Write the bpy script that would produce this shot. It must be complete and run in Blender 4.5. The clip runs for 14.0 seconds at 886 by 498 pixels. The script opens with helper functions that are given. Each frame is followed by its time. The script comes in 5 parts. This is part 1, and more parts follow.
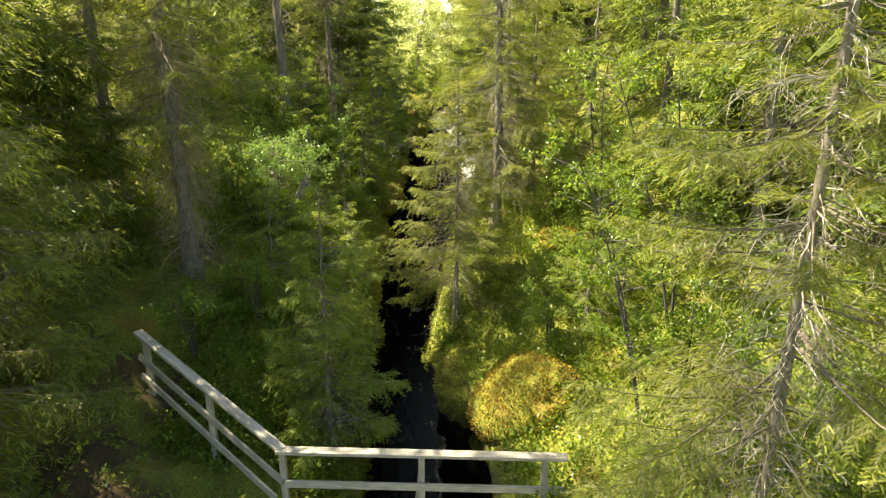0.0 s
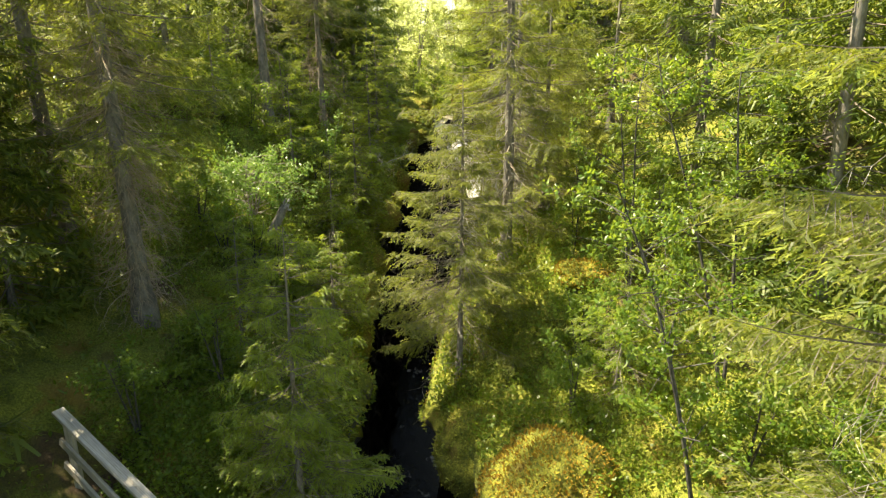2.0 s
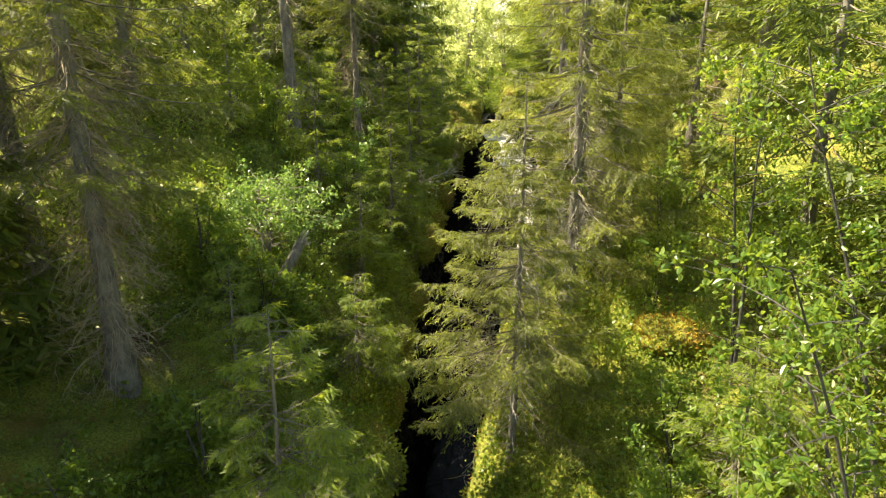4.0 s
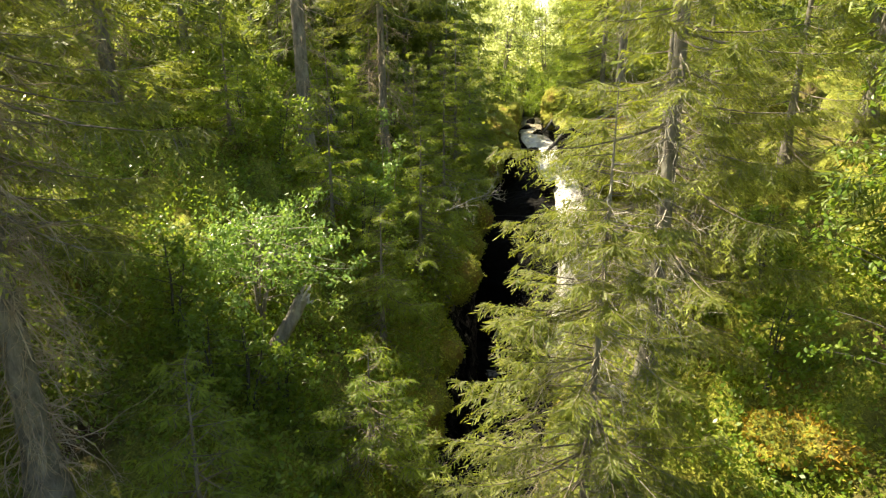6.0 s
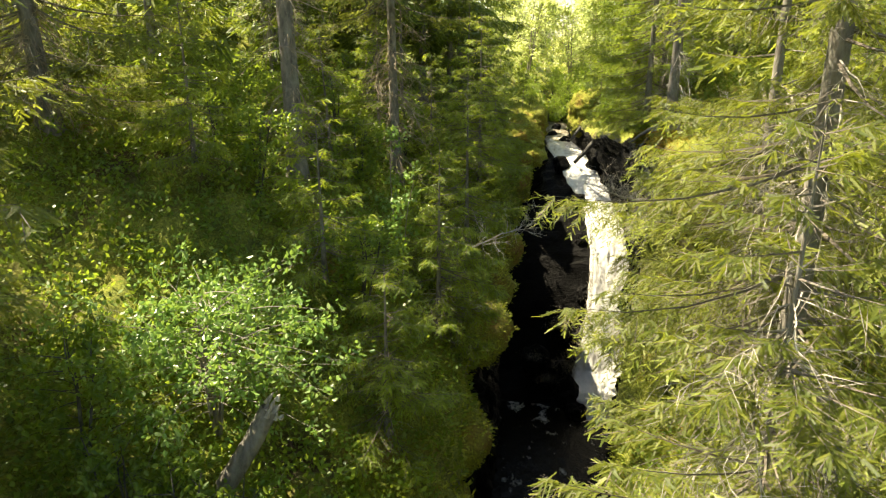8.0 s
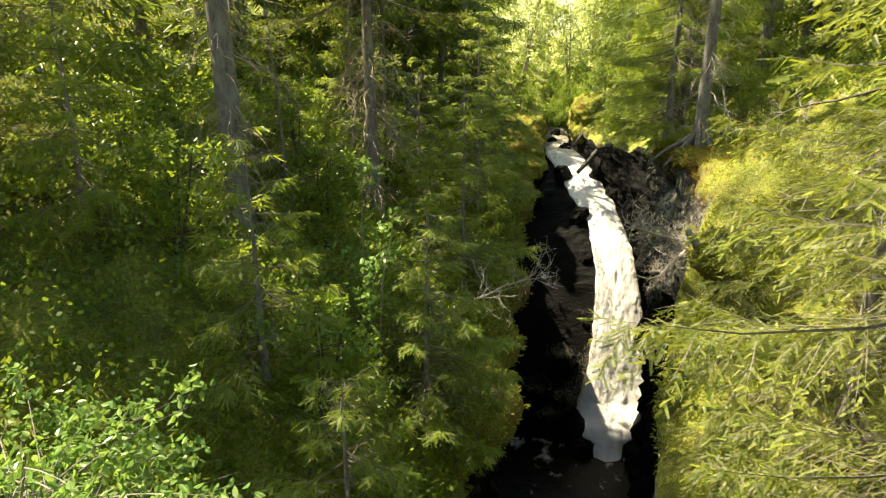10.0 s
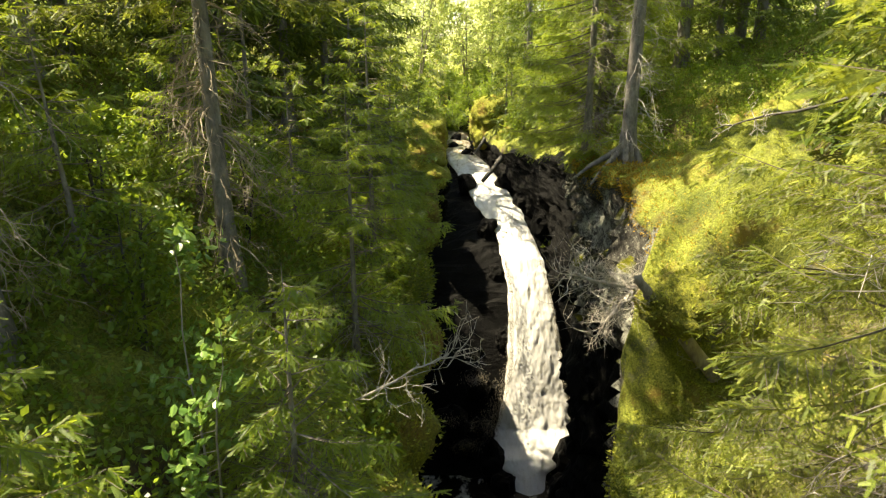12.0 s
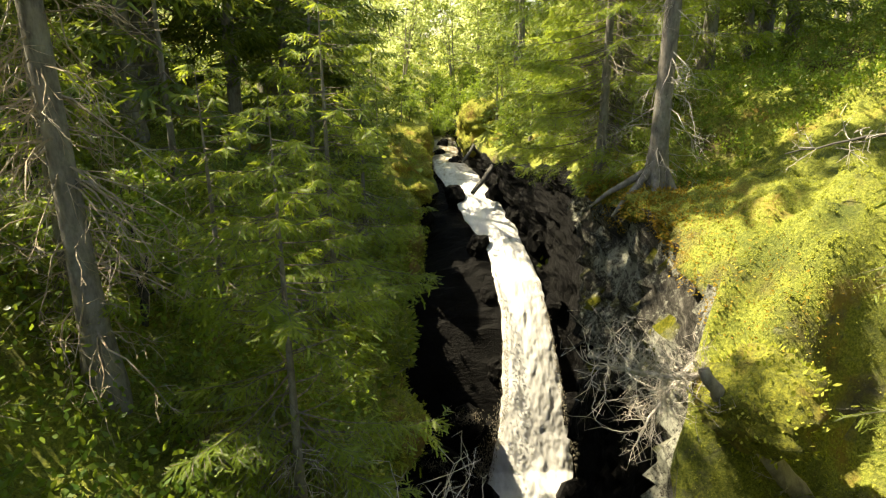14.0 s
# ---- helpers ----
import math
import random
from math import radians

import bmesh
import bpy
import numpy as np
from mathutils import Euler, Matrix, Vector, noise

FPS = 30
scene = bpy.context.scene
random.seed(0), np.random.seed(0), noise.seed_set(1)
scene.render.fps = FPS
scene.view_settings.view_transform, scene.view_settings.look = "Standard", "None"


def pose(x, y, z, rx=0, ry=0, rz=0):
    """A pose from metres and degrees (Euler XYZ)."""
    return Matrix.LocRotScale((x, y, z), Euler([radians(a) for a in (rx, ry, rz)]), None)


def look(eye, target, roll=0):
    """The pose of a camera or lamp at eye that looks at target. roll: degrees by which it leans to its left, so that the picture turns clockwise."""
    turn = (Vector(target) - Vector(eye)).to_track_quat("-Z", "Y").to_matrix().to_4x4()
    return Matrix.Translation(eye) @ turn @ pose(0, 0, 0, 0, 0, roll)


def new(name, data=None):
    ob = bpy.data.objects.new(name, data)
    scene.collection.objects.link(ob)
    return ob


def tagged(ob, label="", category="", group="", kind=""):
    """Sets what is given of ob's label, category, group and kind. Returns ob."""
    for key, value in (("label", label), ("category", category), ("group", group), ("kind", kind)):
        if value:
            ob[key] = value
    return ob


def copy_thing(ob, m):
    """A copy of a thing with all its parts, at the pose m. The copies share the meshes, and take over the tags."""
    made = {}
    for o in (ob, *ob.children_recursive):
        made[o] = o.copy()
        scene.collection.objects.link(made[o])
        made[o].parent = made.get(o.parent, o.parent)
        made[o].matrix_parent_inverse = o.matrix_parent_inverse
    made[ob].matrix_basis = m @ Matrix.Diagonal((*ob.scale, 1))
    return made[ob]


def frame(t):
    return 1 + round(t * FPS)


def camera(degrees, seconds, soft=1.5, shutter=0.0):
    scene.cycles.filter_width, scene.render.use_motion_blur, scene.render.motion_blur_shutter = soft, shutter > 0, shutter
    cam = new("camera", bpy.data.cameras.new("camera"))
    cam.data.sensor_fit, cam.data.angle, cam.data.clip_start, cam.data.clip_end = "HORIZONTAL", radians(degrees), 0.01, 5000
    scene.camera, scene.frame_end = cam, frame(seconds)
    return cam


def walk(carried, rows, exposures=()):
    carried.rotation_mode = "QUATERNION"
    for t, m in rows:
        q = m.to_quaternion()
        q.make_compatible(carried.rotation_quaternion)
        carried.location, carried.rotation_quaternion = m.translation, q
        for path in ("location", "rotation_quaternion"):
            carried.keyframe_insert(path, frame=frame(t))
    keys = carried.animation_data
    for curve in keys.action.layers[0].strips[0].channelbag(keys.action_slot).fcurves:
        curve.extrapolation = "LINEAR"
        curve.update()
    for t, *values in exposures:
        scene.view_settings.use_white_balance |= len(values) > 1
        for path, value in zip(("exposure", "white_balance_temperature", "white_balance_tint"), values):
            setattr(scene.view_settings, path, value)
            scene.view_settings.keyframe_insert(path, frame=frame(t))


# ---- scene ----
cam = camera(68.9, 14.0, soft=1.2)
METRES, EYE, TILT, LEAN, TURN = 18.0, 12.0, -17.9, 0.0, 0.0
EXPOSURE, KELVIN, TINT = 2.0, 8250, 5
ROWS = [
    (0.0, 0.0, 0.0, 0.0, -0.0, 0.0, -0.0),
    (0.5, 0.0012, 0.0274, 0.0093, 0.02, 0.02, -0.0),
    (1.0, 0.0017, 0.0567, 0.0192, 0.04, 0.03, 0.01),
    (1.5, 0.0017, 0.0878, 0.0294, 0.03, 0.05, 0.02),
    (2.0, 0.0015, 0.1202, 0.0396, 0.27, 0.05, -0.05),
    (2.5, 0.0008, 0.1548, 0.0502, 1.28, 0.05, -0.35),
    (3.0, -0.001, 0.1888, 0.0609, 2.43, 0.04, -0.72),
    (5.5, -0.0204, 0.3608, 0.1159, 6.07, -0.11, -2.08),
    (6.0, -0.026, 0.3964, 0.1275, 6.91, -0.16, -2.35),
    (6.5, -0.0321, 0.4315, 0.1387, 7.7, -0.2, -2.58),
    (7.0, -0.0388, 0.4672, 0.1503, 8.26, -0.23, -2.73),
    (7.5, -0.0455, 0.5031, 0.1619, 8.34, -0.26, -2.78),
    (8.0, -0.0517, 0.5396, 0.1733, 8.38, -0.23, -2.83),
    (10.5, -0.0748, 0.7084, 0.2282, 7.2, -0.18, -2.43),
    (11.0, -0.0774, 0.743, 0.2391, 3.76, -0.06, -1.33),
    (11.5, -0.0784, 0.7777, 0.2498, 0.26, -0.02, -0.2),
    (12.0, -0.0783, 0.812, 0.2606, -0.76, -0.03, 0.11),
    (12.5, -0.0776, 0.8461, 0.2712, -0.87, -0.04, 0.2),
    (13.0, -0.0766, 0.8801, 0.2814, -0.9, -0.05, 0.24),
    (13.5, -0.0755, 0.9134, 0.2913, -1.13, -0.04, 0.35),
    (14.0, -0.0738, 0.9477, 0.3015, -1.87, -0.05, 0.62),
]
walk_rows = [(t, pose(0, 0, EYE, TILT, LEAN, TURN) @ pose(METRES * x, METRES * y, METRES * z, 90 + pitch, roll, yaw)) for t, x, y, z, yaw, pitch, roll in ROWS]
walk(cam, walk_rows, [(0.0, EXPOSURE, KELVIN, TINT), (14.0, EXPOSURE, KELVIN, TINT)])

# ---------------------------------------------------------------- light
SUN_AZ, SUN_EL = radians(-73), radians(56)          # azimuth from +y towards +x
to_sun = Vector((math.sin(SUN_AZ) * math.cos(SUN_EL), math.cos(SUN_AZ) * math.cos(SUN_EL), math.sin(SUN_EL)))
world = bpy.data.worlds.new("world")
scene.world = world
world.use_nodes = True
sky = world.node_tree.nodes.new("ShaderNodeTexSky")
sky.sky_type, sky.sun_disc = "NISHITA", False
sky.sun_elevation, sky.sun_rotation = SUN_EL, SUN_AZ % (2 * math.pi)
background = world.node_tree.nodes["Background"]
background.inputs[1].default_value = 0.098
world.node_tree.links.new(sky.outputs[0], background.inputs[0])
sun = new("sun", bpy.data.lights.new("sun", "SUN"))
sun.data.energy, sun.data.angle, sun.data.color = 5.0, radians(0.5), (1.0, 0.93, 0.80)
sun.matrix_world = look(to_sun * 100, (0, 0, 0))


# ---------------------------------------------------------------- materials
def mat_base(name):
    m = bpy.data.materials.new(name)
    m.use_nodes = True
    return m, m.node_tree.nodes, m.node_tree.links, m.node_tree.nodes["Principled BSDF"]


def ramp(nodes, links, source, stops):
    r = nodes.new("ShaderNodeValToRGB")
    while len(r.color_ramp.elements) < len(stops):
        r.color_ramp.elements.new(0.5)
    for e, (p, c) in zip(r.color_ramp.elements, stops):
        e.position, e.color = p, (*c, 1)
    links.new(source, r.inputs[0])
    return r.outputs[0]


def noise_tex(nodes, links, coord, scale, detail=6.0, rough=0.6, stretch=None):
    n = nodes.new("ShaderNodeTexNoise")
    n.inputs["Scale"].default_value, n.inputs["Detail"].default_value, n.inputs["Roughness"].default_value = scale, detail, rough
    if stretch:
        mp = nodes.new("ShaderNodeMapping")
        mp.inputs["Scale"].default_value = stretch
        links.new(coord, mp.inputs[0])
        coord = mp.outputs[0]
    links.new(coord, n.inputs[0])
    return n.outputs[0]


def mixed(nodes, links, fac, a, b, mode="MIX"):
    x = nodes.new("ShaderNodeMix")
    x.data_type, x.blend_type = "RGBA", mode
    for i, v in ((0, fac), (6, a), (7, b)):
        if isinstance(v, (int, float)):
            x.inputs[i].default_value = v
        elif isinstance(v, tuple):
            x.inputs[i].default_value = (*v, 1)
        else:
            links.new(v, x.inputs[i])
    return x.outputs[2]


def maths(nodes, links, op, a, b=0.0):
    x = nodes.new("ShaderNodeMath")
    x.operation = op
    for i, v in ((0, a), (1, b)):
        if isinstance(v, (int, float)):
            x.inputs[i].default_value = v
        else:
            links.new(v, x.inputs[i])
    return x.outputs[0]


def bumped(nodes, links, bsdf, height, strength, distance=0.02):
    b = nodes.new("ShaderNodeBump")
    b.inputs["Strength"].default_value, b.inputs["Distance"].default_value = strength, distance
    links.new(height, b.inputs["Height"])
    links.new(b.outputs[0], bsdf.inputs["Normal"])


def leaf_material(name, stops, through_colour, share=0.45, rough=0.5, comb=0):
    """Foliage: colour varies from leaf to leaf, light shines through it."""
    m, nodes, links, bsdf = mat_base(name)
    geo, info = nodes.new("ShaderNodeNewGeometry"), nodes.new("ShaderNodeObjectInfo")
    tint = maths(nodes, links, "FRACT", maths(nodes, links, "ADD", geo.outputs["Random Per Island"], info.outputs["Random"]))
    coord = nodes.new("ShaderNodeTexCoord").outputs["Object"]
    patch = noise_tex(nodes, links, coord, 0.9, 3.0)
    value = maths(nodes, links, "ADD", maths(nodes, links, "MULTIPLY", tint, 0.6), maths(nodes, links, "MULTIPLY", patch, 0.4))
    colour = ramp(nodes, links, value, stops)
    links.new(colour, bsdf.inputs["Base Color"])
    bsdf.inputs["Roughness"].default_value = rough
    bsdf.inputs["Specular IOR Level"].default_value = 0.35
    tr = nodes.new("ShaderNodeBsdfTranslucent")
    links.new(mixed(nodes, links, 0.75, colour, through_colour), tr.inputs[0])
    mix = nodes.new("ShaderNodeMixShader")
    mix.inputs[0].default_value = share
    links.new(bsdf.outputs[0], mix.inputs[1])
    links.new(tr.outputs[0], mix.inputs[2])
    links.new(mix.outputs[0], nodes["Material Output"].inputs[0])
    if comb:
        # single needles along a shoot: gaps between them are cut out
        split = nodes.new("ShaderNodeSeparateXYZ")
        links.new(nodes.new("ShaderNodeUVMap").outputs[0], split.inputs[0])
        off = maths(nodes, links, "ABSOLUTE", maths(nodes, links, "SUBTRACT", split.outputs["Y"], 0.5))
        phase = maths(nodes, links, "SUBTRACT", maths(nodes, links, "MULTIPLY", split.outputs["X"], float(comb)), maths(nodes, links, "MULTIPLY", off, comb * 0.5))
        gap = maths(nodes, links, "GREATER_THAN", maths(nodes, links, "FRACT", phase), 0.60)
        cut = maths(nodes, links, "MULTIPLY", gap, maths(nodes, links, "GREATER_THAN", off, 0.07))
        hole = nodes.new("ShaderNodeBsdfTransparent")
        last = nodes.new("ShaderNodeMixShader")
        links.new(cut, last.inputs[0])
        links.new(mix.outputs[0], last.inputs[1])
        links.new(hole.outputs[0], last.inputs[2])
        links.new(last.outputs[0], nodes["Material Output"].inputs[0])
    return m


NEEDLE_STOPS = [(0.15, (0.036, 0.060, 0.012)), (0.5, (0.10, 0.13, 0.022)), (0.85, (0.20, 0.21, 0.036))]
NEEDLE_FINE = leaf_material("spruce_needles_fine", NEEDLE_STOPS, (0.34, 0.38, 0.04), 0.42, 0.5, 8)
FRESH_FINE = leaf_material("spruce_shoots_fine", [(0.2, (0.14, 0.20, 0.03)), (0.8, (0.30, 0.33, 0.06))], (0.50, 0.55, 0.08), 0.45, 0.5, 8)
GREEN_FINE = leaf_material("young_spruce_needles", [(0.15, (0.025, 0.065, 0.012)), (0.5, (0.12, 0.185, 0.024)), (0.85, (0.22, 0.285, 0.038))], (0.48, 0.56, 0.055), 0.5, 0.5, 8)
GREEN_NEW = leaf_material("young_spruce_shoots", [(0.2, (0.13, 0.22, 0.035)), (0.8, (0.28, 0.36, 0.06))], (0.46, 0.60, 0.08), 0.45, 0.5, 8)
NEEDLE = leaf_material("spruce_needles", [(0.15, (0.028, 0.052, 0.012)), (0.5, (0.072, 0.112, 0.020)), (0.85, (0.15, 0.18, 0.032))], (0.26, 0.33, 0.035), 0.42)
NEEDLE_NEW = leaf_material("spruce_new_shoots", [(0.2, (0.09, 0.15, 0.025)), (0.8, (0.20, 0.26, 0.05))], (0.40, 0.46, 0.07), 0.45)
LEAF = leaf_material("broad_leaves", [(0.15, (0.035, 0.09, 0.015)), (0.5, (0.085, 0.15, 0.022)), (0.9, (0.18, 0.24, 0.04))], (0.38, 0.49, 0.05), 0.45, 0.35)
# paler than LEAF: sun glow and white sky gaps are put into the colour
LEAF_SUN = leaf_material("birch_leaves_sun_glow", [(0.15, (0.20, 0.27, 0.05)), (0.6, (0.36, 0.42, 0.10)), (0.9, (0.62, 0.64, 0.38))], (0.76, 0.80, 0.38), 0.6, 0.3)
LEAF_PALE = leaf_material("pale_leaves", [(0.15, (0.07, 0.15, 0.03)), (0.6, (0.15, 0.26, 0.06)), (0.9, (0.32, 0.40, 0.17))], (0.36, 0.52, 0.09), 0.4, 0.28)
HERB = leaf_material("bilberry_leaves", [(0.15, (0.035, 0.08, 0.012)), (0.5, (0.08, 0.14, 0.018)), (0.8, (0.17, 0.20, 0.03)), (0.97, (0.30, 0.20, 0.05))], (0.38, 0.42, 0.05), 0.4)
MOSSTUFT = leaf_material("moss_tufts", [(0.15, (0.12, 0.155, 0.018)), (0.5, (0.27, 0.29, 0.035)), (0.9, (0.48, 0.46, 0.10))], (0.42, 0.46, 0.06), 0.3, 0.8)
RUSTTUFT = leaf_material("rusty_moss_tufts", [(0.15, (0.09, 0.06, 0.012)), (0.5, (0.32, 0.19, 0.026)), (0.9, (0.50, 0.37, 0.055))], (0.55, 0.40, 0.06), 0.25, 0.85)


def bark_material(name, dark, light, scale=14.0, lichen=0.35):
    m, nodes, links, bsdf = mat_base(name)
    coord = nodes.new("ShaderNodeTexCoord").outputs["Object"]
    plates = noise_tex(nodes, links, coord, scale, 8.0, 0.7, (1.0, 1.0, 0.35))
    colour = ramp(nodes, links, plates, [(0.3, dark), (0.62, light)])
    spots = ramp(nodes, links, noise_tex(nodes, links, coord, 5.0, 8.0, 0.7), [(0.5, (0, 0, 0)), (0.65, (1, 1, 1))])
    colour = mixed(nodes, links, maths(nodes, links, "MULTIPLY", spots, lichen), colour, (0.30, 0.32, 0.27))
    links.new(colour, bsdf.inputs["Base Color"])
    bsdf.inputs["Roughness"].default_value = 0.9
    bumped(nodes, links, bsdf, plates, 0.8, 0.02)
    return m


BARK = bark_material("spruce_bark", (0.06, 0.052, 0.045), (0.215, 0.195, 0.17))
TWIG = bark_material("dead_twigs", (0.17, 0.145, 0.12), (0.46, 0.42, 0.37), 9.0, 0.5)
BROWNTWIG = bark_material("brown_dead_twigs", (0.13, 0.095, 0.065), (0.36, 0.29, 0.215), 9.0, 0.35)
LIMB = bark_material("limb_bark", (0.06, 0.048, 0.038), (0.17, 0.14, 0.115), 18.0, 0.3)
DARKBARK = bark_material("alder_bark", (0.025, 0.022, 0.02), (0.075, 0.07, 0.062), 22.0, 0.2)
DEADWOOD = bark_material("weathered_wood", (0.10, 0.085, 0.07), (0.30, 0.27, 0.235), 12.0, 0.2)


def ground_material():
    """Moss and litter on what lies flat, lichened schist where it stands steep."""
    m, nodes, links, bsdf = mat_base("mossy_ground")
    coord = nodes.new("ShaderNodeTexCoord").outputs["Object"]
    geo = nodes.new("ShaderNodeNewGeometry")
    split = nodes.new("ShaderNodeSeparateXYZ")
    links.new(geo.outputs["True Normal"], split.inputs[0])
    fine, broad = noise_tex(nodes, links, coord, 34.0, 10.0, 0.78), noise_tex(nodes, links, coord, 0.55, 5.0)
    moss = ramp(nodes, links, fine, [(0.3, (0.03, 0.04, 0.006)), (0.46, (0.14, 0.165, 0.018)), (0.66, (0.36, 0.37, 0.06))])
    litter = ramp(nodes, links, noise_tex(nodes, links, coord, 30.0, 8.0, 0.75), [(0.3, (0.02, 0.014, 0.008)), (0.6, (0.10, 0.065, 0.03)), (0.8, (0.19, 0.13, 0.07))])
    stand = nodes.new("ShaderNodeVectorMath")
    stand.operation = "DISTANCE"
    stand.inputs[1].default_value = (-4.7, 7.6, 6.4)
    links.new(coord, stand.inputs[0])
    needle_bed = maths(nodes, links, "MAXIMUM", maths(nodes, links, "MULTIPLY", maths(nodes, links, "SUBTRACT", 3.2, stand.outputs["Value"]), 0.085), 0.0)
    soil = ramp(nodes, links, maths(nodes, links, "ADD", broad, needle_bed), [(0.56, (0, 0, 0)), (0.68, (1, 1, 1))])
    patch = noise_tex(nodes, links, coord, 1.3, 8.0, 0.65)
    moss = mixed(nodes, links, ramp(nodes, links, patch, [(0.35, (1, 1, 1)), (0.5, (0, 0, 0))]), moss, mixed(nodes, links, 0.65, moss, (0.03, 0.05, 0.008)))
    moss = mixed(nodes, links, ramp(nodes, links, patch, [(0.56, (0, 0, 0)), (0.68, (0.7, 0.7, 0.7))]), moss, (0.24, 0.14, 0.03))
    top = mixed(nodes, links, soil, moss, litter)
    strata = noise_tex(nodes, links, coord, 3.5, 10.0, 0.72, (1.0, 0.6, 2.6))
    rock = ramp(nodes, links, strata, [(0.32, (0.012, 0.011, 0.010)), (0.52, (0.055, 0.05, 0.045)), (0.7, (0.15, 0.14, 0.12))])
    lichen = ramp(nodes, links, noise_tex(nodes, links, coord, 6.0, 10.0, 0.75), [(0.56, (0, 0, 0)), (0.68, (1, 1, 1))])
    rock = mixed(nodes, links, maths(nodes, links, "MULTIPLY", lichen, 0.55), rock, (0.26, 0.26, 0.21))
    edge = maths(nodes, links, "ADD", split.outputs["Z"], maths(nodes, links, "MULTIPLY", maths(nodes, links, "SUBTRACT", noise_tex(nodes, links, coord, 1.6, 6.0), 0.5), 1.3))
    flat = ramp(nodes, links, edge, [(0.08, (0, 0, 0)), (0.26, (1, 1, 1))])
    links.new(mixed(nodes, links, flat, rock, top), bsdf.inputs["Base Color"])
    links.new(ramp(nodes, links, flat, [(0.0, (0.45, 0.45, 0.45)), (1.0, (0.95, 0.95, 0.95))]), bsdf.inputs["Roughness"])
    bumped(nodes, links, bsdf, mixed(nodes, links, flat, strata, mixed(nodes, links, 0.5, fine, patch)), 0.9, 0.09)
    return m


def rock_material(name, dark, mid, light, lichen_share, moss_from, rough):
    """Layered schist with lichen, and moss where it lies flatter."""
    m, nodes, links, bsdf = mat_base(name)
    coord = nodes.new("ShaderNodeTexCoord").outputs["Object"]
    geo = nodes.new("ShaderNodeNewGeometry")
    split = nodes.new("ShaderNodeSeparateXYZ")
    links.new(geo.outputs["True Normal"], split.inputs[0])
    tilted = nodes.new("ShaderNodeVectorRotate")
    tilted.rotation_type = "X_AXIS"
    tilted.inputs["Angle"].default_value = -0.55
    links.new(coord, tilted.inputs["Vector"])
    strata = noise_tex(nodes, links, tilted.outputs[0], 4.0, 12.0, 0.74, (1.0, 0.6, 4.5))
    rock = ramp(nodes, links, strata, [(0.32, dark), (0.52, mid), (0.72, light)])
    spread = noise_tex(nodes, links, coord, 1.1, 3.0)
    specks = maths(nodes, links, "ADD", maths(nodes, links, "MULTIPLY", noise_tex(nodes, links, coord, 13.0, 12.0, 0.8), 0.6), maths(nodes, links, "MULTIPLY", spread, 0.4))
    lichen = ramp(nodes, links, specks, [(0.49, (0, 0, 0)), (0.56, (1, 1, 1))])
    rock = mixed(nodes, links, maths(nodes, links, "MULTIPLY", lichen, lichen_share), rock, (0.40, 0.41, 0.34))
    moss = ramp(nodes, links, noise_tex(nodes, links, coord, 24.0, 8.0, 0.7), [(0.3, (0.035, 0.045, 0.008)), (0.55, (0.11, 0.11, 0.014)), (0.75, (0.22, 0.19, 0.03))])
    edge = maths(nodes, links, "ADD", split.outputs["Z"], maths(nodes, links, "MULTIPLY", maths(nodes, links, "SUBTRACT", noise_tex(nodes, links, coord, 1.4, 6.0), 0.5), 1.2))
    flat = ramp(nodes, links, edge, [(moss_from, (0, 0, 0)), (moss_from + 0.15, (1, 1, 1))])
    links.new(mixed(nodes, links, flat, rock, moss), bsdf.inputs["Base Color"])
    links.new(ramp(nodes, links, flat, [(0.0, (rough, rough, rough)), (1.0, (0.95, 0.95, 0.95))]), bsdf.inputs["Roughness"])
    bsdf.inputs["Specular IOR Level"].default_value = 0.07
    bumped(nodes, links, bsdf, strata, 1.0, 0.09)
    return m


def moss_material():
    m, nodes, links, bsdf = mat_base("cushion_moss")
    coord = nodes.new("ShaderNodeTexCoord").outputs["Object"]
    fine = noise_tex(nodes, links, coord, 26.0, 8.0, 0.75)
    colour = ramp(nodes, links, fine, [(0.3, (0.035, 0.045, 0.007)), (0.48, (0.15, 0.16, 0.016)), (0.68, (0.34, 0.33, 0.035))])
    rust = ramp(nodes, links, noise_tex(nodes, links, coord, 1.7, 6.0), [(0.5, (0, 0, 0)), (0.68, (1, 1, 1))])
    colour = mixed(nodes, links, maths(nodes, links, "MULTIPLY", rust, 0.7), colour, (0.22, 0.11, 0.03))
    links.new(colour, bsdf.inputs["Base Color"])
    bsdf.inputs["Roughness"].default_value = 0.95
    bumped(nodes, links, bsdf, fine, 1.0, 0.05)
    return m


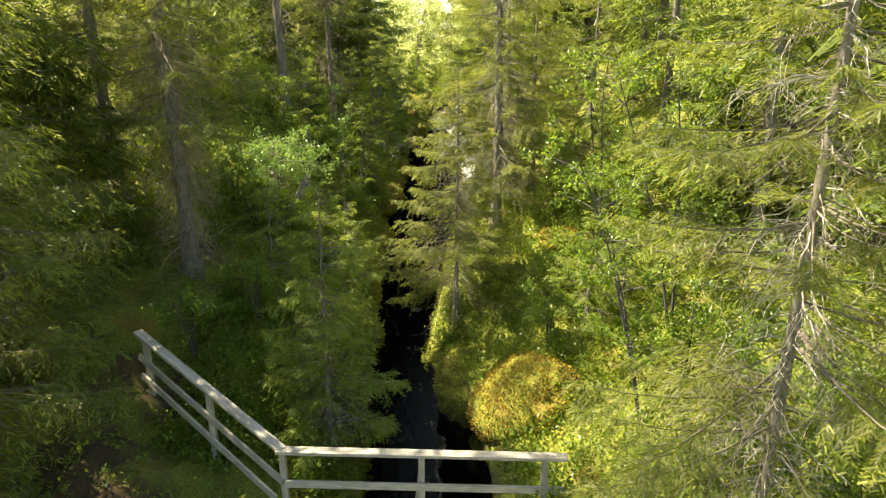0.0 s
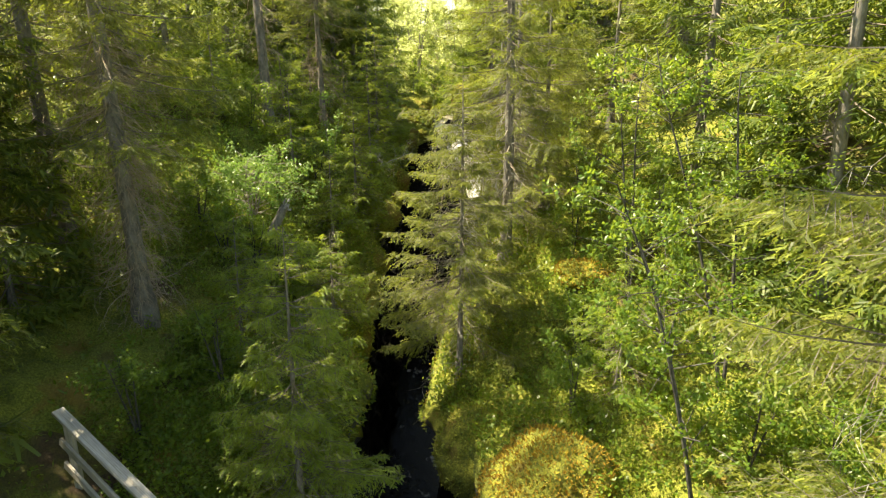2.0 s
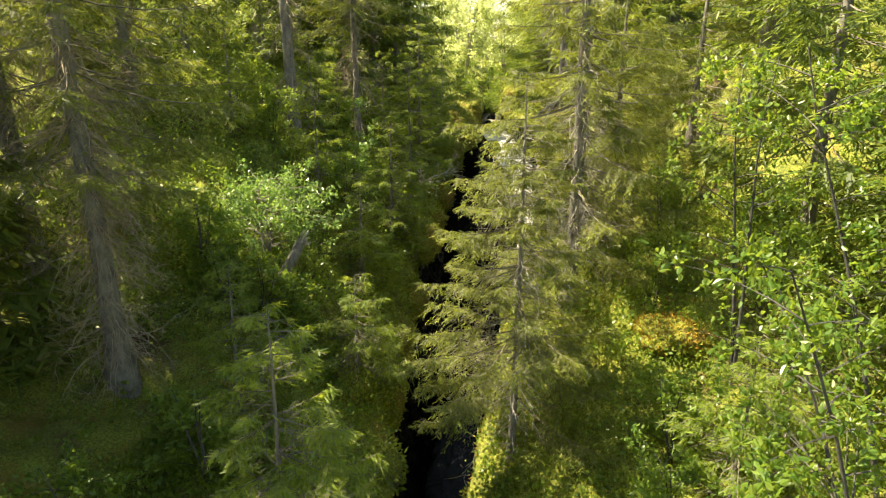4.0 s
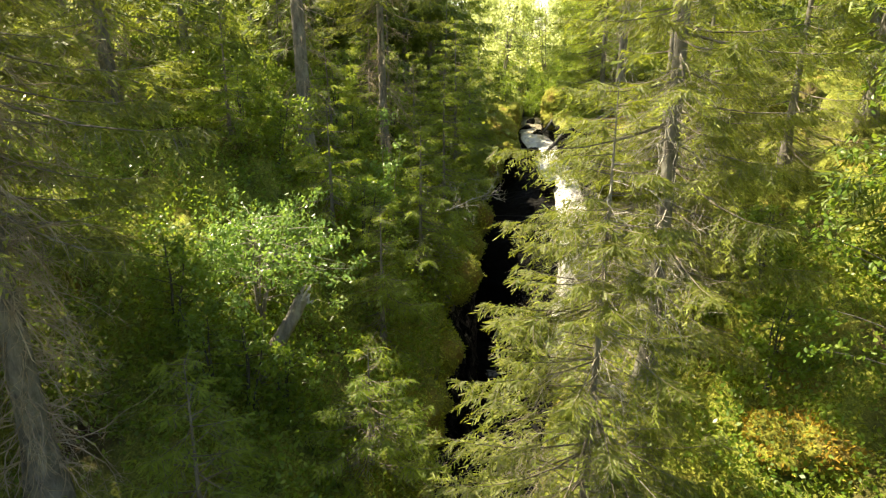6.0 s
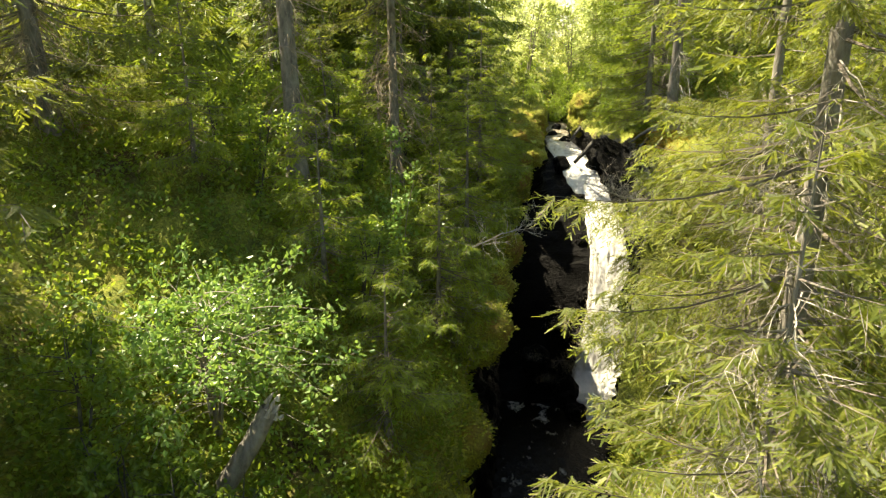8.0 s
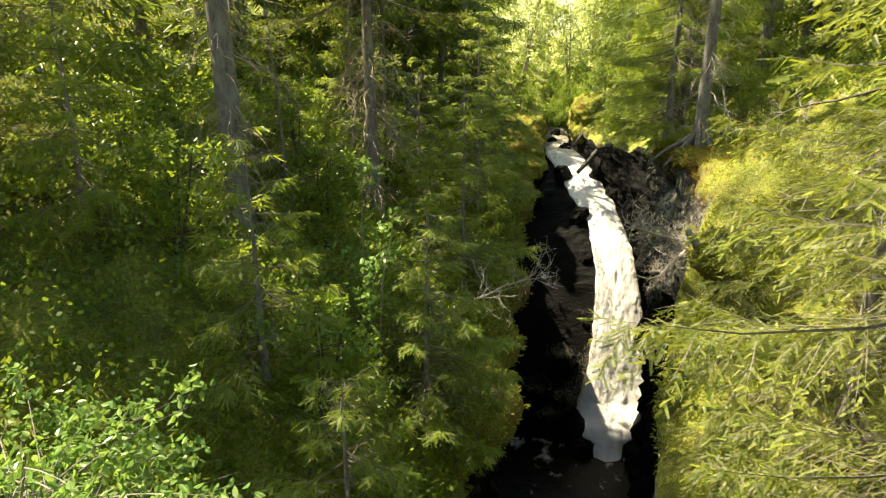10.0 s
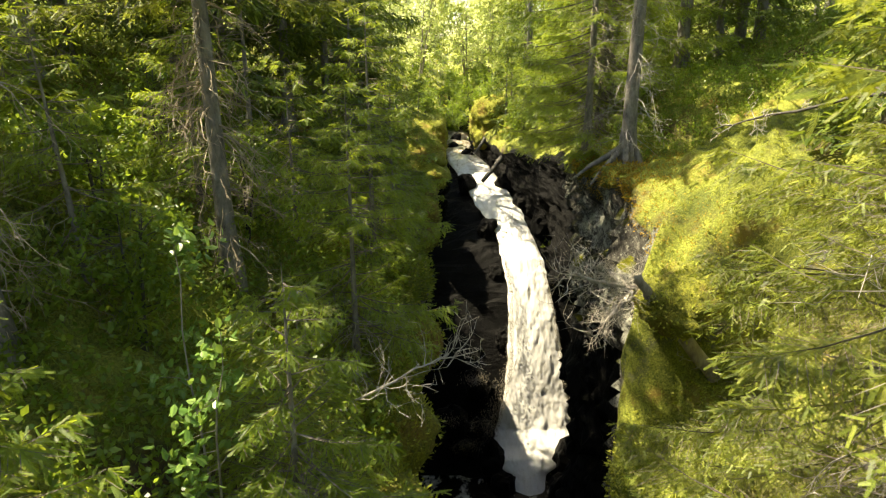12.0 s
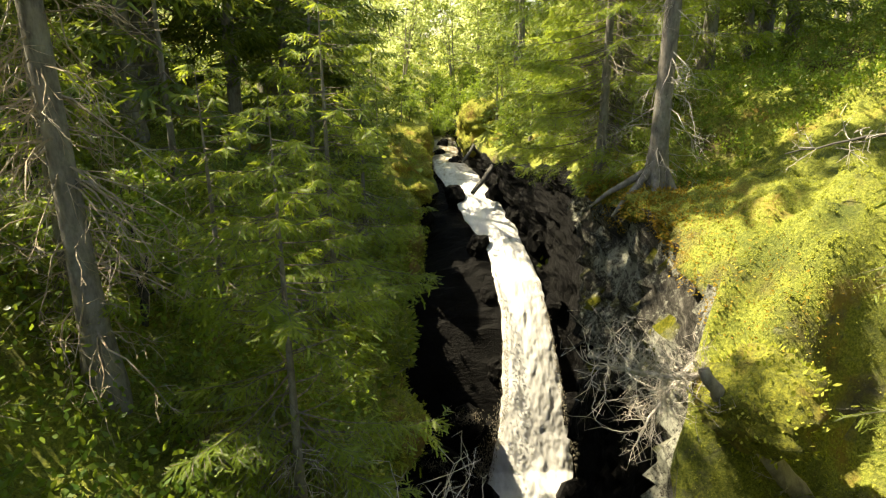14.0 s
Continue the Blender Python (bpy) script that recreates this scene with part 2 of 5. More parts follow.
def plank_material():
    m, nodes, links, bsdf = mat_base("weathered_pine_board")
    coord = nodes.new("ShaderNodeTexCoord").outputs["Object"]
    info = nodes.new("ShaderNodeObjectInfo")
    grain = noise_tex(nodes, links, coord, 6.0, 8.0, 0.65, (0.5, 9.0, 9.0))
    colour = ramp(nodes, links, grain, [(0.3, (0.21, 0.19, 0.16)), (0.55, (0.42, 0.39, 0.34)), (0.75, (0.56, 0.53, 0.47))])
    stain = ramp(nodes, links, noise_tex(nodes, links, coord, 2.2, 6.0), [(0.45, (0, 0, 0)), (0.7, (1, 1, 1))])
    colour = mixed(nodes, links, maths(nodes, links, "MULTIPLY", stain, 0.5), colour, (0.17, 0.16, 0.13))
    colour = mixed(nodes, links, maths(nodes, links, "MULTIPLY", info.outputs["Random"], 0.35), colour, (0.24, 0.22, 0.18))
    links.new(colour, bsdf.inputs["Base Color"])
    bsdf.inputs["Roughness"].default_value = 0.8
    bumped(nodes, links, bsdf, grain, 0.4, 0.004)
    return m


def water_material():
    """Dark peat water with scattered foam flecks."""
    m, nodes, links, bsdf = mat_base("dark_water")
    coord = nodes.new("ShaderNodeTexCoord").outputs["Object"]
    ripple = noise_tex(nodes, links, coord, 3.5, 6.0, 0.6, (1.0, 0.6, 1.0))
    place = nodes.new("ShaderNodeSeparateXYZ")
    links.new(coord, place.inputs[0])
    near_fall = nodes.new("ShaderNodeMapRange")
    near_fall.inputs["From Min"].default_value, near_fall.inputs["From Max"].default_value, near_fall.inputs["To Max"].default_value = 31.5, 36.0, 0.10
    links.new(place.outputs["Y"], near_fall.inputs["Value"])
    churn = maths(nodes, links, "ADD", noise_tex(nodes, links, coord, 1.5, 9.0, 0.68, (1.0, 0.6, 1.0)), near_fall.outputs[0])
    fleck = ramp(nodes, links, churn, [(0.60, (0, 0, 0)), (0.68, (1, 1, 1))])
    links.new(mixed(nodes, links, maths(nodes, links, "MULTIPLY", fleck, 0.6), (0.006, 0.005, 0.003), (0.55, 0.55, 0.5)), bsdf.inputs["Base Color"])
    bsdf.inputs["Specular IOR Level"].default_value = 0.08
    bsdf.inputs["Roughness"].default_value = 0.25
    bumped(nodes, links, bsdf, ripple, 0.5, 0.08)
    return m


def foam_material():
    """Falling water: white strands over peat-brown glassy water."""
    m, nodes, links, bsdf = mat_base("falling_water")
    uv = nodes.new("ShaderNodeUVMap").outputs[0]
    strands = noise_tex(nodes, links, uv, 5.5, 12.0, 0.72, (1.0, 0.5, 1.0))
    lumps = noise_tex(nodes, links, uv, 2.2, 8.0, 0.65, (1.0, 0.6, 1.0))
    value = maths(nodes, links, "ADD", maths(nodes, links, "MULTIPLY", strands, 0.6), maths(nodes, links, "MULTIPLY", lumps, 0.4))
    place = nodes.new("ShaderNodeSeparateXYZ")
    links.new(uv, place.inputs[0])
    aerated = nodes.new("ShaderNodeMapRange")          # more and more air in the water as it falls
    aerated.inputs["From Min"].default_value, aerated.inputs["From Max"].default_value = 5.0, 12.0
    aerated.inputs["To Min"].default_value, aerated.inputs["To Max"].default_value = -0.13, 0.10
    links.new(place.outputs["Y"], aerated.inputs["Value"])
    colour = ramp(nodes, links, maths(nodes, links, "ADD", value, aerated.outputs[0]), [(0.32, (0.15, 0.115, 0.06)), (0.39, (0.34, 0.31, 0.25)), (0.46, (0.60, 0.59, 0.545)), (0.62, (0.80, 0.80, 0.775))])
    links.new(colour, bsdf.inputs["Base Color"])
    bsdf.inputs["Roughness"].default_value = 0.35
    bumped(nodes, links, bsdf, value, 0.1, 0.03)
    veil, mix = nodes.new("ShaderNodeBsdfTranslucent"), nodes.new("ShaderNodeMixShader")
    links.new(colour, veil.inputs[0])
    mix.inputs[0].default_value = 0.28
    links.new(bsdf.outputs[0], mix.inputs[1])
    links.new(veil.outputs[0], mix.inputs[2])
    links.new(mix.outputs[0], nodes["Material Output"].inputs[0])
    return m


# wet rock blackened beyond its own tone: the gorge's shade is in this colour
WETROCK_SHADE = rock_material("wet_schist_shade_black", (0.001, 0.001, 0.001), (0.0025, 0.0024, 0.0022), (0.006, 0.0057, 0.0052), 0.006, 1.4, 0.5)
SCHIST = rock_material("lichened_schist", (0.012, 0.011, 0.010), (0.05, 0.047, 0.041), (0.17, 0.162, 0.14), 0.62, 0.72, 0.75)
GROUND, MOSS, PLANK, WATER, FOAM = ground_material(), moss_material(), plank_material(), water_material(), foam_material()


# ---------------------------------------------------------------- mesh tools
class Acc:
    """Collects quads from arrays into one mesh."""
    def __init__(self):
        self.v, self.f, self.n = [], [], 0

    def add(self, v, f):
        self.v.append(np.asarray(v, float).reshape(-1, 3))
        self.f.append(np.asarray(f, np.int64).reshape(-1, 4) + self.n)
        self.n += len(self.v[-1])

    def blades(self, p, d, w, length, width):
        """One kite-shaped blade at each p, along d, spread along w."""
        if len(p) == 0:
            return
        length, width = np.asarray(length).reshape(-1, 1), np.asarray(width).reshape(-1, 1)
        mid = p + d * length * 0.45
        v = np.stack([p, mid + w * width / 2, p + d * length, mid - w * width / 2], 1)
        self.add(v, np.arange(len(p) * 4).reshape(-1, 4))

    def leaves(self, p, d, w, length, width):
        """One oval leaf at each p, folded along its midrib: two quads."""
        length, width = np.asarray(length).reshape(-1, 1), np.asarray(width).reshape(-1, 1)
        fold = np.cross(d, w) * width * 0.16
        low, high, tip = p + d * length * 0.28, p + d * length * 0.68, p + d * length
        v = np.stack([p, low + w * width * 0.5 + fold, high + w * width * 0.42 + fold, tip, high - w * width * 0.42 + fold, low - w * width * 0.5 + fold], 1)
        base = np.arange(len(p))[:, None] * 6
        self.add(v, np.concatenate([base + np.array([0, 1, 2, 3]), base + np.array([0, 3, 4, 5])]))

    def shoots(self, p, d, w, length, width):
        """One blunt flat shoot at each p, along d."""
        if len(p) == 0:
            return
        length, width = np.asarray(length).reshape(-1, 1), np.asarray(width).reshape(-1, 1)
        tip = p + d * length
        v = np.stack([p - w * width / 2, p + w * width / 2, tip + w * width * 0.3, tip - w * width * 0.3], 1)
        self.add(v, np.arange(len(p) * 4).reshape(-1, 4))

    def tube(self, pts, radii, sides=5):
        pts, radii = np.asarray(pts, float), np.asarray(radii, float)
        tan = np.gradient(pts, axis=0)
        tan /= np.linalg.norm(tan, axis=1, keepdims=True) + 1e-9
        ref = np.where(np.abs(tan[:, 2:3]) > 0.9, [[1.0, 0, 0]], [[0, 0, 1.0]])
        a = np.cross(tan, ref)
        a /= np.linalg.norm(a, axis=1, keepdims=True) + 1e-9
        b = np.cross(tan, a)
        th = np.arange(sides) * 2 * math.pi / sides
        ring = pts[:, None] + radii[:, None, None] * (np.cos(th)[None, :, None] * a[:, None] + np.sin(th)[None, :, None] * b[:, None])
        n = len(pts)
        i, j = np.meshgrid(np.arange(n - 1), np.arange(sides), indexing="ij")
        k = (j + 1) % sides
        self.add(ring, np.stack([i * sides + j, i * sides + k, (i + 1) * sides + k, (i + 1) * sides + j], -1))

    def grid(self, v):
        """v: rows x columns x 3."""
        r, c = v.shape[:2]
        i, j = np.meshgrid(np.arange(r - 1), np.arange(c - 1), indexing="ij")
        self.add(v, np.stack([i * c + j, i * c + j + 1, (i + 1) * c + j + 1, (i + 1) * c + j], -1))

    def mesh(self, name, material, smooth=False, leaf_uv=False):
        me = bpy.data.meshes.new(name)
        v, f = np.concatenate(self.v), np.concatenate(self.f)
        me.vertices.add(len(v))
        me.vertices.foreach_set("co", v.astype(np.float32).ravel())
        me.loops.add(f.size)
        me.loops.foreach_set("vertex_index", f.astype(np.int32).ravel())
        me.polygons.add(len(f))
        me.polygons.foreach_set("loop_start", np.arange(0, f.size, 4, dtype=np.int32))
        me.polygons.foreach_set("use_smooth", np.full(len(f), smooth))
        me.update(calc_edges=True)
        me.materials.append(material)
        if leaf_uv:
            me.uv_layers.new(name="leaf").data.foreach_set("uv", np.tile(np.array([0, 0, 0, 1, 1, 1, 1, 0], np.float32), len(f)))
        return me


def unit(v):
    return v / (np.linalg.norm(v, axis=-1, keepdims=True) + 1e-9)


def part(name, acc, material, parent, label="", smooth=False, leaf_uv=False):
    ob = new(name, acc.mesh(name, material, smooth, leaf_uv))
    ob.parent = parent
    return tagged(ob, label)


def part_bm(name, bm, material, parent, label=""):
    me = bpy.data.meshes.new(name)
    bm.to_mesh(me)
    bm.free()
    me.materials.append(material)
    ob = new(name, me)
    ob.parent = parent
    return tagged(ob, label)


def lattice(ix, iy, iz, seed):
    h = (ix * 374761393 + iy * 668265263 + iz * 2147483647 + seed * 974634721) & 0x7FFFFFFF
    h = ((h ^ (h >> 13)) * 1274126177) & 0x7FFFFFFF
    return ((h ^ (h >> 16)) & 0xFFFF) / 65535.0


def vnoise(x, y, z, seed=0, octaves=3):
    """Smooth value noise of arrays, about -1 to 1."""
    total, amp, norm = 0.0, 1.0, 0.0
    x, y, z = np.broadcast_arrays(np.asarray(x, float), np.asarray(y, float), np.asarray(z, float))
    for o in range(octaves):
        k = 2.03 ** o
        px, py, pz = x * k, y * k, z * k
        ix, iy, iz = np.floor(px).astype(np.int64), np.floor(py).astype(np.int64), np.floor(pz).astype(np.int64)
        fx, fy, fz = px - ix, py - iy, pz - iz
        fx, fy, fz = fx * fx * (3 - 2 * fx), fy * fy * (3 - 2 * fy), fz * fz * (3 - 2 * fz)
        s = 0.0
        for a in (0, 1):
            for b in (0, 1):
                for c in (0, 1):
                    s = s + lattice(ix + a, iy + b, iz + c, seed + o) * (fx if a else 1 - fx) * (fy if b else 1 - fy) * (fz if c else 1 - fz)
        total, norm = total + amp * (2 * s - 1), norm + amp
        amp *= 0.5
    return total / norm


# ---------------------------------------------------------------- ground
def table(*pairs):
    ys, vs = zip(*pairs)
    return lambda y: np.interp(y, ys, vs)


# hidden notch at y 35-40 is cut to let sun reach the fall
rim_left_line = table((0, -1.6), (9, -1.5), (12, -1.65), (16.5, -2.05), (21, -1.95), (27, -1.9), (30, -1.95), (34, -2.1), (35, -2.7), (36, -3.1), (38.5, -3.1), (40, -2.2), (41, -0.9), (43.5, -1.0), (46, -1.15), (49, -1.0), (53, -0.9), (57, -0.5), (60, -0.1), (100, -0.1))
rim_left_z = table((0, 4.4), (9, 5.0), (12, 6.0), (16.5, 6.7), (21, 7.7), (25, 8.0), (28, 8.2), (31, 8.4), (34.2, 8.2), (35.2, 6.6), (36, 5.6), (38.5, 5.5), (40, 6.2), (41, 6.9), (44, 6.9), (46, 7.2), (49, 7.4), (60, 8.2), (74, 9.2), (86, 10.2), (100, 10.8), (160, 11.4))
rim_right_x = table((0, 1.5), (9, 0.9), (11, 0.6), (13, -0.25), (15, 0.1), (18, 0.5), (21, 0.85), (22.5, 1.05), (23.3, 1.3), (23.8, 1.55), (24.3, 1.9), (26, 1.8), (27.4, 1.8), (29, 1.75), (31, 2.1), (33, 2.5), (35, 2.65), (38, 3.2), (40, 2.8), (42, 1.8), (44, 1.4), (47, 1.1), (50, 0.75), (53, 0.7), (57, 0.4), (60, 0.1), (100, 0.1))
rim_right_z = table((0, 4.6), (9, 5.7), (11, 5.6), (13, 5.5), (15, 6.3), (18, 7.3), (21, 8.4), (23, 9.0), (24.2, 9.45), (26, 9.7), (29, 9.5), (32, 9.1), (35, 8.8), (38, 8.3), (40, 8.0), (44, 7.6), (60, 8.2), (74, 9.2), (86, 10.2), (100, 10.8), (160, 11.4))
floor_z = table((0, -3.4), (30, -3.2), (34, -3.2), (35.2, -2.4), (36, -2.1), (37, 0.2), (38.2, 2.6), (40, 4.3), (41.5, 5.1), (46, 6.2), (50, 6.3), (54, 6.7), (57, 8.0), (60, 8.15), (74, 9.15), (86, 10.1), (100, 10.7), (160, 11.3))
rise_left = table((0, 0.45), (12, 0.42), (15, 0.8), (18, 1.15), (21, 1.2), (26, 0.8), (36, 0.8), (44, 0.5), (60, 0.6))


def rim_left_x(y):
    """The left rim juts out and draws back."""
    calm = np.interp(y, [8, 12, 32, 34.5], [0, 1, 1, 0])
    return rim_left_line(y) + calm * (0.42 * vnoise(np.asarray(y) * 0.45, 0.5, 0.5, 141, 2) + 0.30 * vnoise(np.asarray(y) * 1.4, 0.5, 0.5, 143, 2))


rise_right = table((0, 0.2), (9, 0.35), (13, 0.6), (17, 0.55), (22, 0.45), (23.5, 0.25), (26.5, 0.25), (28.5, 0.6), (31, 0.95), (34, 0.95), (40, 0.6), (60, 0.6))


def bank(d, rise, far):
    """Height gained d metres from the rim."""
    return rise * 2.6 * (1 - np.exp(-d / 2.6)) + far * d + 0.0022 * np.clip(d - 8, 0, 60) ** 2


def lumps(x, y):
    return 0.34 * vnoise(x * 0.55, y * 0.55, 0, 5, 3) + 0.30 * np.abs(vnoise(x * 0.95, y * 0.95, 2, 15, 2)) + 0.10 * vnoise(x * 2.6, y * 2.6, 0, 9, 3) - 0.30 * np.abs(vnoise(x * 1.7, y * 1.7, 4, 35, 2)) + np.where(x > 0, 0.28, 0.08) * np.abs(vnoise(x * 2.8, y * 2.8, 8, 45, 2)) + 0.02 + np.where(x > 0, 0.35, 0.15) * vnoise(x * 0.33, y * 0.33, 7, 25, 2)


def ground_z(x, y):
    x, y = np.asarray(x, float), np.asarray(y, float)
    dl, dr = rim_left_x(y) - x, x - rim_right_x(y)
    zl = rim_left_z(y) + bank(np.maximum(dl, 0), rise_left(y), 0.20)
    zr = rim_right_z(y) + bank(np.maximum(dr, 0), rise_right(y), 0.13)
    for cx, cy, r, h in ((2.9, 25.0, 0.9, 0.15), (5.2, 27.2, 1.6, 0.2), (4.6, 22.4, 1.2, 0.3)):
        zr = zr + h * np.exp(-((x - cx) ** 2 + (y - cy) ** 2) / (r * r))
    def ease(v):
        return 1 / (1 + np.exp(-np.clip(v, -30, 30)))
    front = 23.3 + 0.12 * np.sin(x * 2.6) + 0.05 * (x - 1)
    zr = zr - 2.1 * ease((front - y) / 0.13) * ease((y - 18.6) / 0.7) * ease((4.6 - x) / 0.4)   # the drop in front of the open ledge
    zr = zr - 0.5 * ease((24.2 + 0.3 * np.sin(x * 3.0) - y) / 0.08) * ease((y - front) / 0.1) * ease((2.3 - x) / 0.12)   # the lower block at its corner
    z = np.where(dl > 0, zl, np.where(dr > 0, zr, floor_z(y)))
    d = np.maximum(dl, dr)
    return np.where(d > 0, z + lumps(x, y) * np.clip(d / 0.8, 0.25, 1), z)


def build_ground():
    rows = np.concatenate([np.arange(-60, 2, 4.0), np.arange(2, 22, 0.18), np.arange(22, 33, 0.09), np.arange(33, 46, 0.16), np.arange(46, 62, 0.5), np.arange(62, 200, 5.0), np.arange(200, 1001, 100)])
    away = np.concatenate([np.arange(0, 8, 0.155), np.arange(8, 20, 0.7), np.arange(20, 80, 6.0), [90, 130, 200, 400, 900]])
    up = np.linspace(0, 1, 76)
    n_a, n_u = len(away), len(up)
    yy = rows[:, None]
    lx, rx, lz, rz, fz = (f(rows)[:, None] for f in (rim_left_x, rim_right_x, rim_left_z, rim_right_z, floor_z))
    xl, xr = lx - away[None, ::-1], rx + away[None]
    bl = np.stack([xl, np.broadcast_to(yy, xl.shape), ground_z(np.minimum(xl, lx - 1e-4), yy)], -1)
    br = np.stack([xr, np.broadcast_to(yy, xr.shape), ground_z(np.maximum(xr, rx + 1e-4), yy)], -1)

    def wall(x0, z0, side):
        z = z0 + (fz - z0) * up[None]
        depth = np.clip((z0 - z) / 0.7, 0, 1)
        ledge = vnoise(yy * 0.5, z * 1.7, 3 * side, 21, 4) * 0.38 + np.abs(vnoise(yy * 1.3, z * 3.1, side, 33, 2)) * 0.16
        under = 0.35 * np.sin(np.clip((z0 - z) / 3.0, 0, 1) * math.pi / 2) - 0.22 * np.exp(-((z0 - z - 0.35) / 0.3) ** 2)
        layer = z * 0.85 + 0.5 * vnoise(yy * 0.35, z * 0.3, side, 61, 2) + 0.12 * yy * side
        shelf = (layer - np.floor(layer)) ** 3 * np.where(yy > 17, 0.15, 0.6) * (0.35 + 0.9 * np.abs(vnoise(yy * 0.7, z * 0.25, side, 81, 2)))
        shelf = shelf + 0.10 * vnoise(yy * 2.4, z * 4.2, side, 83, 2)
        if side > 0:
            hollow = np.interp(yy, [24, 26, 29, 33, 38, 39.5], [0.0, 0.05, 0.05, 0.12, 0.1, 0.0]) * np.clip((z0 - z - 0.3) / 0.6, 0, 1)
            under = under * np.interp(yy, [22, 24, 31, 34], [1.0, 0.3, 0.3, 1.0])
            under = under + hollow + np.interp(yy, [28, 31, 36, 39], [0.0, 0.08, 0.11, 0.0]) * (z0 - z)
        # slabs that dip towards the mouth of the gorge, each face set back from the one above
        warp = 0.45 * vnoise(yy * 0.35, z * 0.35, side, 91, 2) + 0.12 * vnoise(yy * 1.2, z * 1.2, side, 93, 2)
        dip = z - 0.62 * yy + warp
        slab = sum(size * ((dip / gap) % 1.0) for gap, size in ((1.55, 0.42), (0.62, 0.17)))
        cell = lattice(np.floor(dip / 1.55).astype(np.int64), np.floor((yy + 0.5 * z) / 1.9).astype(np.int64), 0 * dip.astype(np.int64), 95) - 0.5
        fine = lattice(np.floor(dip / 0.62).astype(np.int64), np.floor((yy + 0.9 * z) / 0.8).astype(np.int64), 0 * dip.astype(np.int64), 96) - 0.5
        block = (slab - 0.3 + 0.42 * cell + 0.2 * fine) * np.interp(yy, [23.2, 25.0, 32, 36], [0.0, 1.0, 1.0, 0.45])
        ledge = ledge * 0.55 + 0.05 * vnoise(yy * 3.5, dip * 7.0, side, 97, 2) + (block if side > 0 else 0.45 * block)
        x = x0 + side * (under + (ledge + shelf - 0.12) * depth)
        y = yy + 0.2 * depth * vnoise(yy * 1.1, z * 1.4, side + 7, 41, 2)
        return np.stack([x, y, z], -1)
    wl, wr = wall(lx, bl[:, -1:, 2], -1), wall(rx, br[:, :1, 2], 1)
    mid = np.linspace(0, 1, 16)[None, 1:-1, None]
    fl = wl[:, -1:] * (1 - mid) + wr[:, -1:] * mid
    fl[..., 2] += 0.35 * vnoise(fl[..., 0] * 0.9, fl[..., 1] * 0.9, fl[..., 2] * 1.5, 51, 3)
    v = np.concatenate([bl, wl[:, 1:], fl, wr[:, ::-1][:, :-1], br], 1)
    acc = Acc()
    acc.grid(v)
    me = acc.mesh("ground", GROUND, True)
    me.materials.append(WETROCK_SHADE)
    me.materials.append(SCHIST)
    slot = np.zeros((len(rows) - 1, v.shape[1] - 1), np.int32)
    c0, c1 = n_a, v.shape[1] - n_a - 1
    # gorge walls and floor start with the rock that has shade in its colour
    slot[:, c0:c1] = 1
    yc, zc = (v[:-1, :-1, k] for k in (1, 2))
    slot[yc > 55] = 0
    low_l, low_r = bl[:-1, -1:, 2] - zc, br[:-1, :1, 2] - zc
    wob = vnoise(yc * 0.8, zc * 0.8, 4, 71, 3)
    col = np.arange(v.shape[1] - 1)[None]
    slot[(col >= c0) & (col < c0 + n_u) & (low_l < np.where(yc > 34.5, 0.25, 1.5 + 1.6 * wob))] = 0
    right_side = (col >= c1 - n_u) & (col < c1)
    # lichened rock high on the right wall; below it the shade-blackened rock stays
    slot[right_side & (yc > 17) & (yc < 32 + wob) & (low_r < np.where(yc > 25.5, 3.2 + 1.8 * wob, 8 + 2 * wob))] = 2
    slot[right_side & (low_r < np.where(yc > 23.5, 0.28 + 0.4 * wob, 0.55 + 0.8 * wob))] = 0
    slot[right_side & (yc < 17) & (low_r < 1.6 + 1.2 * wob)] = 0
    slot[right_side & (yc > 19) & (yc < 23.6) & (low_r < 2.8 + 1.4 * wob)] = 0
    me.polygons.foreach_set("material_index", slot.ravel())
    me.polygons.foreach_set("use_smooth", slot.ravel() == 0)
    return tagged(new("ground", me), "mossy forest floor cut by a deep rocky gorge", "ground", kind="structure")


ground = build_ground()


